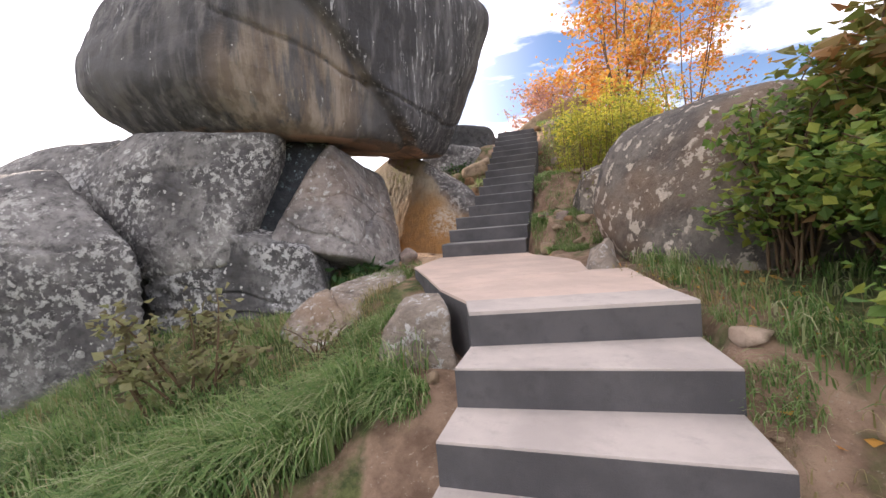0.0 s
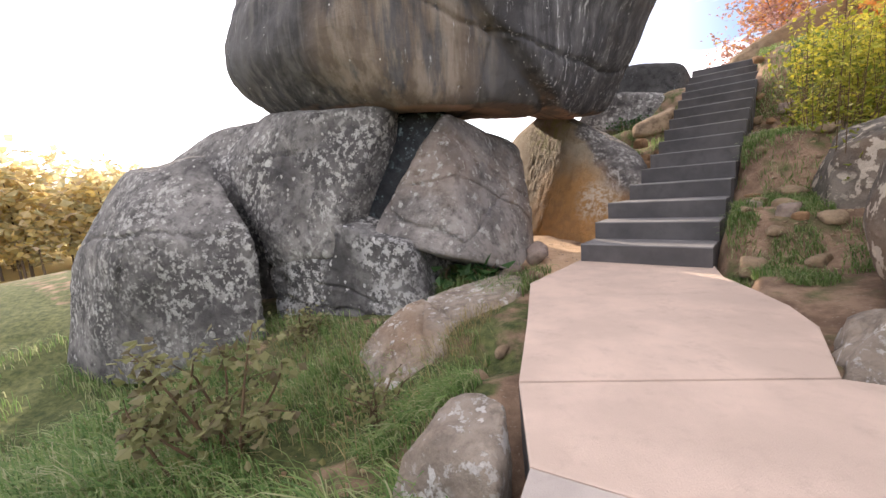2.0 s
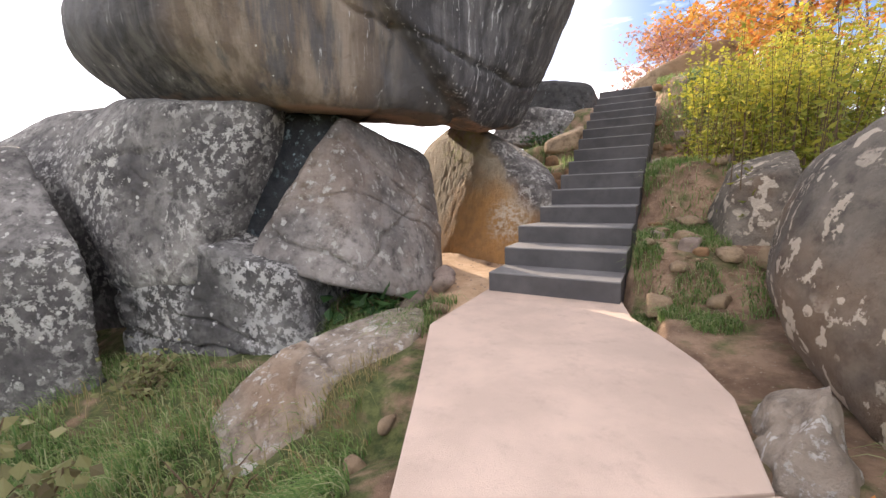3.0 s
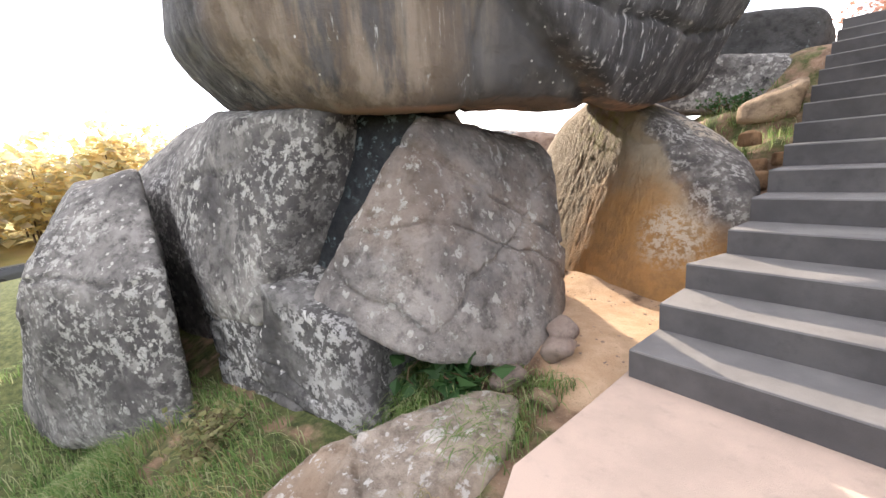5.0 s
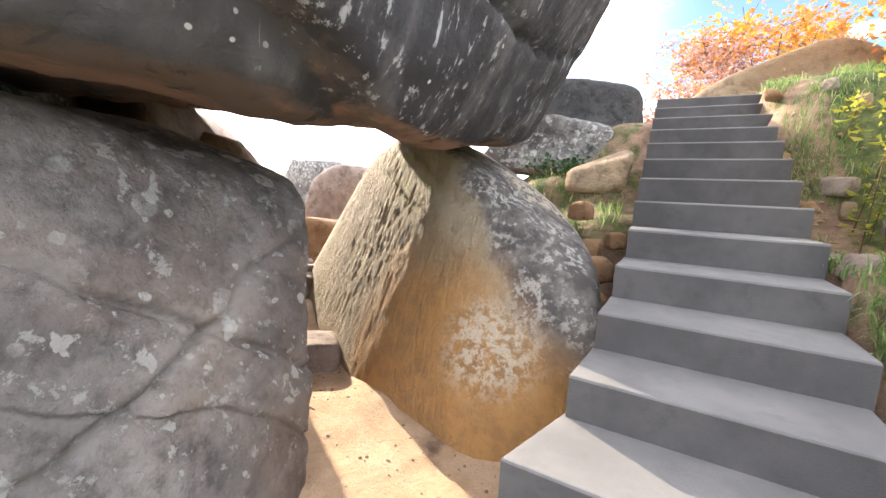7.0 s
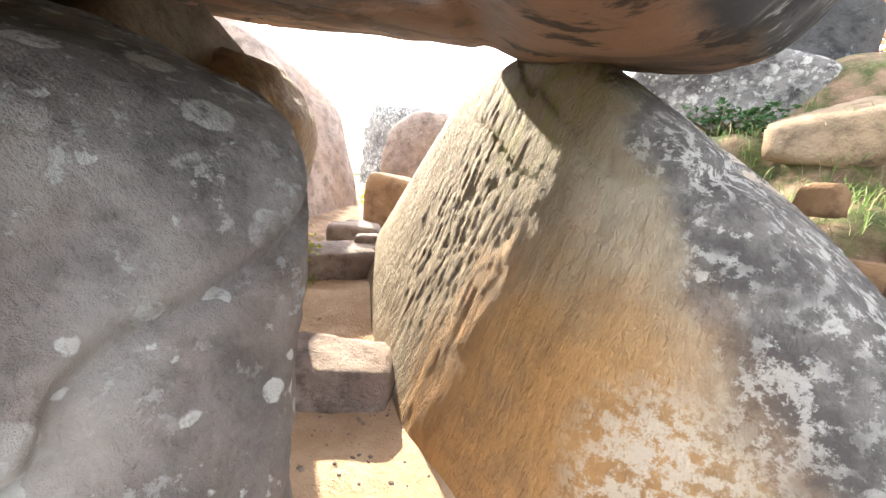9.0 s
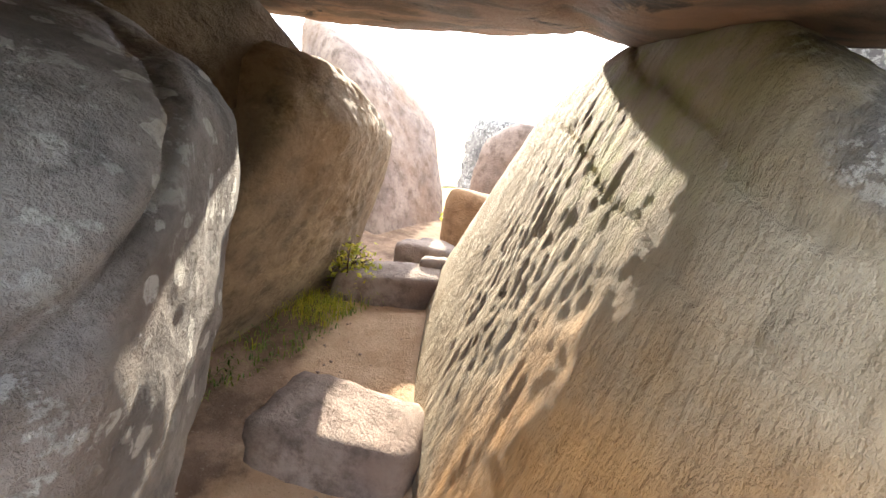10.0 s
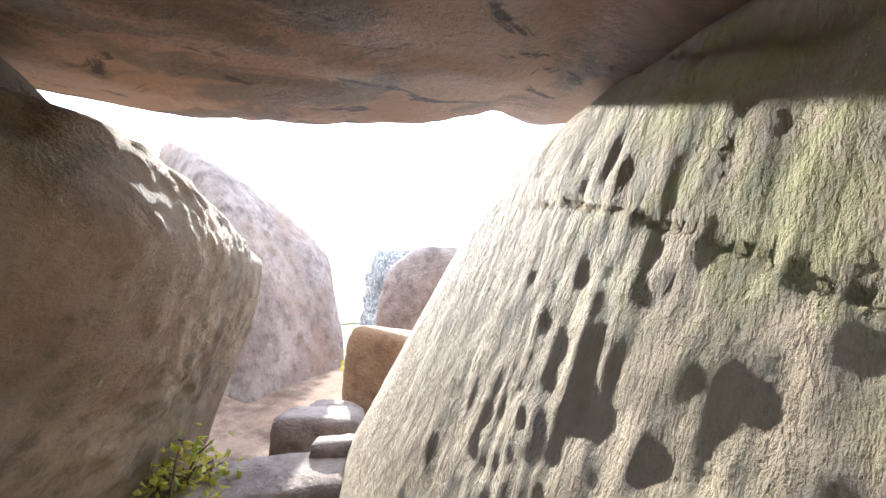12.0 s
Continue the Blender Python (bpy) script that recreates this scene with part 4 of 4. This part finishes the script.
blades("bank_grass", scatter(2200, 2.02, 2.9, -1.5, 3.3, 8, clump=.5), .17, .007, (-.3, -.2), .7, M_STRAW, "thin dry grass at the path edge", 8)
blades("ledge_grass", scatter(1000, -.2, 1.1, 8.2, 10.2, 9, lambda x, y: x < .95 + .06 * (y - 8), .5), .2, .008, (-.1, -.3), .6, M_GRASS, "sunlit grass between the rocks by the stairs", 9)
blades("passage_grass", scatter(700, -2.9, -2.35, 7.0, 8.5, 10, lambda x, y: x < -2.2 - .35 * (y - 7), .3), .26, .008, (.4, -.2), .6, M_GOLD, "yellow-green grass lit at the foot of the passage wall", 10)
blades("passage_grass", scatter(800, -2.75, -2.0, 6.3, 8.3, 11, lambda x, y: x < -2.0 - .3 * (y - 6.4), .4), .14, .01, (.3, -.2), .6, M_SHRUB, "dark weeds along the passage wall", 11)


def tube(vs, fs, pts, r0, r1, sides=5):
    n0, m = len(vs), len(pts)
    for i, p in enumerate(pts):
        p = Vector(p)
        d = (Vector(pts[min(i + 1, m - 1)]) - Vector(pts[max(i - 1, 0)])).normalized()
        u = d.orthogonal().normalized()
        v = d.cross(u)
        r = r0 + (r1 - r0) * i / max(1, m - 1)
        for k in range(sides):
            a = 2 * math.pi * k / sides
            vs.append(tuple(p + u * (r * math.cos(a)) + v * (r * math.sin(a))))
    for i in range(m - 1):
        for k in range(sides):
            a, b = n0 + i * sides + k, n0 + i * sides + (k + 1) % sides
            fs.append((a, b, b + sides, a + sides))


def leaf(vs, fs, p, d, side, size, wide=.45, fold=.15):
    n0 = len(vs)
    up = d.cross(side) * (size * fold)
    mid = p + d * (size * .45)
    vs += [tuple(p), tuple(mid + side * (size * wide) + up), tuple(p + d * size), tuple(mid - side * (size * wide) + up)]
    fs += [(n0, n0 + 1, n0 + 2), (n0, n0 + 2, n0 + 3)]


def leaf_at(vs, fs, p, rnd, size, droop=.3, wide=.4):
    d = Vector((rnd.gauss(0, 1), rnd.gauss(0, 1), rnd.gauss(-droop, .6))).normalized()
    s = d.cross(Vector((rnd.gauss(0, .5), rnd.gauss(0, .5), 1))).normalized()
    leaf(vs, fs, p, d, s, size * rnd.uniform(.6, 1.2), wide)


def shrub(name, base, reach, count, stems, size, material, label, seed, wide=.42, spread=.09, group=""):
    """A bush: bent woody stems from one foot, and leaves set along the twigs."""
    rnd = random.Random(seed)
    holder = tagged(new(name), label, "bush", group)
    holder.location = base
    sv, sf, lv, lf = [], [], [], []
    twigs = []
    for i in range(stems):
        a = rnd.uniform(0, 2 * math.pi)
        r = math.sqrt(rnd.random())
        tip = Vector((reach[0] * r * math.cos(a), reach[1] * r * math.sin(a), reach[2] * rnd.uniform(.45, 1.05) * (1 - .35 * r * r)))
        foot = Vector((rnd.gauss(0, reach[0] * .16), rnd.gauss(0, reach[1] * .16), -.08))
        bend = Vector((rnd.gauss(0, .08), rnd.gauss(0, .08), reach[2] * .16))
        pts = [foot.lerp(tip, t) + bend * (4 * t * (1 - t)) for t in (0, .25, .5, .75, 1)]
        tube(sv, sf, pts, .011, .003)
        twigs.append(pts)
    for i in range(count):
        pts = rnd.choice(twigs)
        t = rnd.uniform(.25, 1) ** .8
        k = min(3, int(t * 4))
        p = pts[k].lerp(pts[k + 1], t * 4 - k) + Vector((rnd.gauss(0, spread), rnd.gauss(0, spread), rnd.gauss(0, spread * .8)))
        leaf_at(lv, lf, p, rnd, size, .35, wide)
    thing("brush", mesh_of("brush", sv, sf), M_STEM, kind="stuff", parent=holder)
    thing("foliage", mesh_of("foliage", lv, lf, False), material, kind="stuff", parent=holder)
    return holder


M_MIXED = leafy("green and reddening leaves", [(0.10, 0.18, 0.04), (0.16, 0.25, 0.055), (0.30, 0.30, 0.07), (0.13, 0.21, 0.05), (0.40, 0.22, 0.09)], 0.45)
for i, (x, y, rx, ry, rz, c, m, sz) in enumerate([(3.4, 2.25, .7, .55, 1.25, 2400, M_MIXED, .085), (3.05, 2.5, .5, .4, 1.35, 1600, M_SHRUB, .075), (3.85, 2.3, .95, .7, 2.3, 3000, M_BRONZE, .12), (3.7, 1.6, .7, .6, 1.9, 1800, M_BRONZE, .11),
                                                (4.6, 1.6, .9, .8, 2.6, 1800, M_BRONZE, .11), (3.25, 1.75, .6, .5, .9, 2600, M_SHRUB, .07), (3.1, 1.15, .6, .5, .6, 1900, M_SHRUB, .065), (3.7, 1.1, .6, .6, 1.1, 2200, M_SHRUB, .08), (4.2, .8, .7, .7, .9, 1000, M_SHRUB, .07)]):
    shrub("leafy_bush", (x, y, ground_z(x, y)), (rx, ry, rz), c, 26, sz, m, "dense bush with dark green leaves beside a boulder" if m is not M_BRONZE else "tall bush with leaves turning red-brown", 200 + i, group="bushes on the bank")
for i, (x, y, r) in enumerate([(2.2, 1.3, .12), (2.3, .75, .14), (2.45, .2, .16), (2.15, 1.75, .12), (2.6, .9, .2), (2.25, -.1, .1), (2.5, 1.5, .2), (2.7, .4, .2)]):
    blades("verge_tuft", tuft(260, x, y, r, 740 + i), .16, .007, (-.4, -.1), .8, M_GRASS, "small green tuft on the worn verge", 740 + i)
for i, (x, y, d) in enumerate([(2.15, .95, .22), (2.3, .45, .3), (2.25, 1.55, .2), (2.5, .6, .24), (2.2, .1, .26), (2.45, 1.15, .18), (2.6, -.1, .3)]):
    box_rock("verge_stone", (x, y, ground_z(x, y) - .06), (d, d * .8, .11), 47 * i, (M_MOUND, M_SMALL)[i % 2], "flat tan stone bedded in the worn verge", 750 + i, 3, .02, group="stones on the verge")
litter(90, 1.95, 3.0, -1.0, 3.2, M_ORANGE, "fallen orange leaves at the path edge", 611, beside_steps)
litter(60, -1.2, .7, .4, 3.2, M_STRAW, "dry fallen leaves in the grass", 612, off_path)
shrub("withered_shrub", (-.95, 2.05, ground_z(-.95, 2.05)), (.62, .5, .85), 520, 15, .075, M_DRY, "half-withered shrub with curled leaves in the grass", 220, spread=.05)
shrub("withered_shrub", (-.3, 2.7, ground_z(-.3, 2.7)), (.3, .3, .5), 120, 9, .05, M_DRY, "small dry weed in front of the boulders", 221, spread=.05)
for i, (x, y, z, d) in enumerate([(-2.95, 3.62, -.12, .34), (-2.6, 3.75, -.12, .24), (-2.15, 3.8, -.1, .3)]):
    box_rock("footing_stone", (x, y, z), (d, d * .7, d * .7), 30 * i, M_CRUST, "white-crusted stone at the foot of the boulders", 130 + i, 4, .03, group="stones at the joint")
shrub("low_weed", (-2.05, 3.55, ground_z(-2.05, 3.55)), (.5, .3, .35), 260, 12, .06, M_DRY, "low brown weed at the foot of a boulder", 222)
shrub("broad_weed", (-.5, 4.62, ground_z(-.5, 4.62)), (.34, .18, .26), 60, 10, .17, M_DOCK, "weed with broad green leaves under a boulder", 223, .36, .03)
shrub("silvery_weed", (.3, 9.8, ground_z(.3, 9.8)), (.4, .2, .34), 260, 12, .07, M_DOCK, "low leafy weed below the dark rocks", 226, .36, .04)
shrub("yellow_weed", (-3.52, 9.78, ground_z(-3.52, 9.78)), (.14, .1, .92), 200, 8, .055, M_GOLD, "small bright yellow plant behind a brown block", 224, .4, .03)
shrub("yellow_weed", (-2.88, 7.95, ground_z(-2.88, 7.95)), (.24, .2, .58), 420, 16, .055, M_GOLD, "sunlit yellow-green weed in the passage", 225, .3, .05)


def goldenrod(at, count, seed):
    """A stand of goldenrod: upright stems with narrow leaves and yellow plumes."""
    rnd = random.Random(seed)
    holder = tagged(new("goldenrod"), "stand of yellow goldenrod above the slope", "plant", "goldenrod stands")
    holder.location = at
    sv, sf, lv, lf, pv, pf = [], [], [], [], [], []
    for i in range(count):
        x, y = max(2.42 - at[0], rnd.gauss(0, .38)), rnd.gauss(0, .38)
        h = rnd.uniform(.75, 1.35)
        tip = Vector((x + rnd.gauss(0, .14), y + rnd.gauss(0, .14), h))
        foot = Vector((x, y, ground_z(at[0] + x, at[1] + y) - at[2] - .05))
        tube(sv, sf, [foot, foot.lerp(tip, .5), tip], .006, .002, 4)
        for j in range(26):
            p = foot.lerp(tip, rnd.uniform(.1, .85))
            leaf_at(lv, lf, p + Vector((rnd.gauss(0, .04), rnd.gauss(0, .04), 0)), rnd, .085, .0, .22)
        for j in range(24):
            p = foot.lerp(tip, rnd.uniform(.72, 1.04))
            leaf_at(pv, pf, p + Vector((rnd.gauss(0, .035), rnd.gauss(0, .035), 0)), rnd, .05, -.3, .4)
    thing("brush", mesh_of("brush", sv, sf), M_STEM, kind="stuff", parent=holder)
    thing("foliage", mesh_of("foliage", lv, lf, False), M_GOLDLEAF, kind="stuff", parent=holder)
    thing("bloom", mesh_of("bloom", pv, pf, False), M_GOLD, kind="stuff", parent=holder)


M_GOLDLEAF = leafy("yellowing green leaves", [(0.15, 0.2, 0.03), (0.26, 0.27, 0.04), (0.36, 0.33, 0.05)])
for i, (x, y) in enumerate([(2.75, 7.0), (3.05, 7.7), (3.5, 7.2), (3.5, 8.3), (4.0, 7.8), (3.0, 6.4), (4.3, 9.0)]):
    goldenrod((x, y, ground_z(x, y)), 42, 240 + i)


def tree(name, at, height, spread, stems, leaves, size, material, label, seed, thick=.05, bare=.25):
    """A tree: tapered trunk or stems, limbs and twigs, and a loose crown of small leaves."""
    rnd = random.Random(seed)
    holder = tagged(new(name), label, "tree")
    holder.location = at
    sv, sf, lv, lf = [], [], [], []
    ends = []
    for i in range(stems):
        a = rnd.uniform(0, 2 * math.pi)
        lean = spread * (.12 if stems == 1 else .5) * rnd.uniform(.3, 1)
        top = Vector((math.cos(a) * lean, math.sin(a) * lean, height * rnd.uniform(.8, 1)))
        foot = Vector((rnd.gauss(0, .1), rnd.gauss(0, .1), -.25)) if stems > 1 else Vector((0, 0, -.3))
        pts = [foot.lerp(top, t) + Vector((rnd.gauss(0, .03 * height * .3), rnd.gauss(0, .03 * height * .3), 0)) * (t > 0) for t in (0, .2, .4, .6, .8, 1)]
        tube(sv, sf, pts, thick, thick * .15, 7)
        for j in range(int(30 / stems) + 6):
            t = rnd.uniform(bare, .97)
            k = min(4, int(t * 5))
            p = pts[k].lerp(pts[k + 1], t * 5 - k)
            b = rnd.uniform(0, 2 * math.pi)
            L = spread * (1.05 - .75 * abs(t - .45)) * rnd.uniform(.5, 1) * (.5 if stems > 1 else 1)
            q = p + Vector((math.cos(b) * L, math.sin(b) * L, L * rnd.uniform(.25, .8)))
            mid = p.lerp(q, .5) + Vector((rnd.gauss(0, .06 * L), rnd.gauss(0, .06 * L), -.04 * L))
            tube(sv, sf, [p, mid, q], thick * .35 * (1.1 - t), thick * .06, 4)
            for m in range(4):
                e = mid.lerp(q, rnd.uniform(0, 1))
                f = e + Vector((rnd.gauss(0, .22 * L), rnd.gauss(0, .22 * L), rnd.gauss(.1 * L, .16 * L)))
                tube(sv, sf, [e, f], thick * .09, thick * .03, 3)
                ends.append((e, f))
    for i in range(leaves):
        e, f = rnd.choice(ends)
        p = e.lerp(f, rnd.uniform(.1, 1.1)) + Vector((rnd.gauss(0, size * 1.2), rnd.gauss(0, size * 1.2), rnd.gauss(0, size * 1.2)))
        leaf_at(lv, lf, p, rnd, size, .3, .42)
    thing("trunk", mesh_of("trunk", sv, sf), M_BARK, parent=holder)
    thing("crown", mesh_of("crown", lv, lf, False), material, kind="stuff", parent=holder)


tree("autumn_tree", (4.6, 11.0, ground_z(4.6, 11.0)), 5.6, 2.6, 7, 5200, .12, M_ORANGE, "slender many-stemmed tree with orange autumn leaves", 300, .035, .12)
tree("autumn_tree", (6.8, 12.5, ground_z(6.8, 12.5)), 6.0, 2.6, 6, 3800, .12, M_ORANGE, "slender tree with thinning orange leaves", 301, .035, .15)
tree("autumn_tree", (6.2, 24, ground_z(6.2, 24)), 7.0, 4.0, 1, 4200, .22, M_ORANGE, "bare-limbed tree with thinning orange leaves", 302, .16, .3)
tree("autumn_tree", (4.0, 22, ground_z(4.0, 22)), 6.2, 3.2, 1, 3600, .17, M_PINK, "distant tree with dusky pink leaves", 303, .15, .3)
for i, (x, y, h) in enumerate([(2.7, 13.6, 1.0), (3.6, 14.2, 1.2), (2.0, 14.6, .9), (5.0, 13.2, 1.2)]):
    shrub("autumn_bush", (x, y, ground_z(x, y)), (.9, .9, h), 900, 16, .11, M_ORANGE, "low bush with orange autumn leaves on the crest", 310 + i, group="bushes on the crest")

# ---- the valley ----
rnd = random.Random(9)
wv, wf, tv, tf = [], [], [], []
for i in range(150):
    a, d = radians(rnd.uniform(-118, -52)), rnd.uniform(64, 105)
    x, y = math.sin(a) * d * 1.0, 4 + math.cos(a) * d
    z, h = ground_z(x, y), rnd.uniform(8, 17) * (1.1 + .35 * noise.noise((x * .05, y * .05, 1)))
    tube(tv, tf, [(x, y, z - .5), (x + rnd.gauss(0, .3), y, z + h * .7)], .16, .05, 5)
    for k in range(330):
        u, v = rnd.uniform(0, 2 * math.pi), rnd.uniform(-1, 1)
        r = rnd.random() ** .4 * (.75 + .3 * noise.noise((u * 1.3, v * 2, i)))
        c = math.sqrt(1 - v * v)
        p = Vector((x + math.cos(u) * c * r * h * .33, y + math.sin(u) * c * r * h * .33, z + h * (.52 + .5 * v * r)))
        leaf_at(wv, wf, p, rnd, h * .07, .2, .6)
woods = thing("far_woods", mesh_of("far_woods", wv, wf, False), M_WOODS, "autumn woods across the valley, leaf colours paled to look hazy", "woods", kind="stuff")
thing("trunks", mesh_of("trunks", tv, tf), M_BARK, parent=woods)
road = []
for i in range(41):
    t = i / 40
    x, y = -52 - 6 * math.sin(t * 3), -60 + 120 * t
    road.append((x - 2.6, y, max(ground_z(x - 2.6, y), ground_z(x + 2.6, y)) + .06))
    road.append((x + 2.6, y, max(ground_z(x - 2.6, y), ground_z(x + 2.6, y)) + .06))
thing("road", mesh_of("road", road, [(2 * i, 2 * i + 1, 2 * i + 3, 2 * i + 2) for i in range(40)]), concrete("pale asphalt", (.22, .21, .2), (.15, .15, .15)), "grey road through the valley", "road", kind="structure")


def car(at, turn, paint, label):
    """A parked car: lofted body, glass, wheels."""
    holder = tagged(new("car"), label, "car", "parked cars")
    holder.matrix_world = pose(*at, 0, 0, turn)
    profile = [(-2.2, .35), (-2.2, .85), (-1.9, 1.0), (-1.5, 1.55), (.3, 1.6), (1.0, 1.05), (2.1, .9), (2.25, .6), (2.2, .35)]
    bm = bmesh.new()
    rows = [[bm.verts.new((x, s * (.88 if z < 1.1 else .68), z)) for x, z in profile] for s in (-1, 1)]
    bm.faces.new(rows[0])
    bm.faces.new(list(reversed(rows[1])))
    for i in range(len(profile)):
        j = (i + 1) % len(profile)
        bm.faces.new((rows[0][j], rows[0][i], rows[1][i], rows[1][j]))
    bmesh.ops.bevel(bm, geom=list(bm.edges), offset=.06, segments=2, affect="EDGES")
    me = bpy.data.meshes.new("body")
    bm.to_mesh(me)
    bm.free()
    thing("body", me, paint, parent=holder)
    for s in (-1, 1):
        thing("side_window", mesh_of("side_window", [(-1.5, s * .80, 1.08), (.55, s * .80, 1.08), (.1, s * .715, 1.48), (-1.3, s * .715, 1.48)], [(0, 1, 2, 3)], False), M_GLASS, "dark car glass", parent=holder)
        for x in (-1.35, 1.4):
            vs, fs = [], []
            tube(vs, fs, [(x, s * .72, .34), (x, s * .92, .34)], .34, .34, 16)
            fs.append(tuple(range(16, 32)))
            thing("wheel", mesh_of("wheel", vs, fs, False), M_TYRE, parent=holder)


M_GLASS = plain("dark glass", (.03, .035, .04), .1, bump=False)
M_TYRE = plain("black rubber", (.02, .02, .02), .8)
car((-50.5, -2.0, ground_z(-50.5, -2.0) + .08), 95, plain("silver paint", (.7, .7, .72), .35, bump=False), "pale silver car parked by the valley road")
car((-51.5, 4.2, ground_z(-51.5, 4.2) + .08), 85, plain("dark paint", (.05, .055, .06), .35, bump=False), "dark car parked by the valley road")
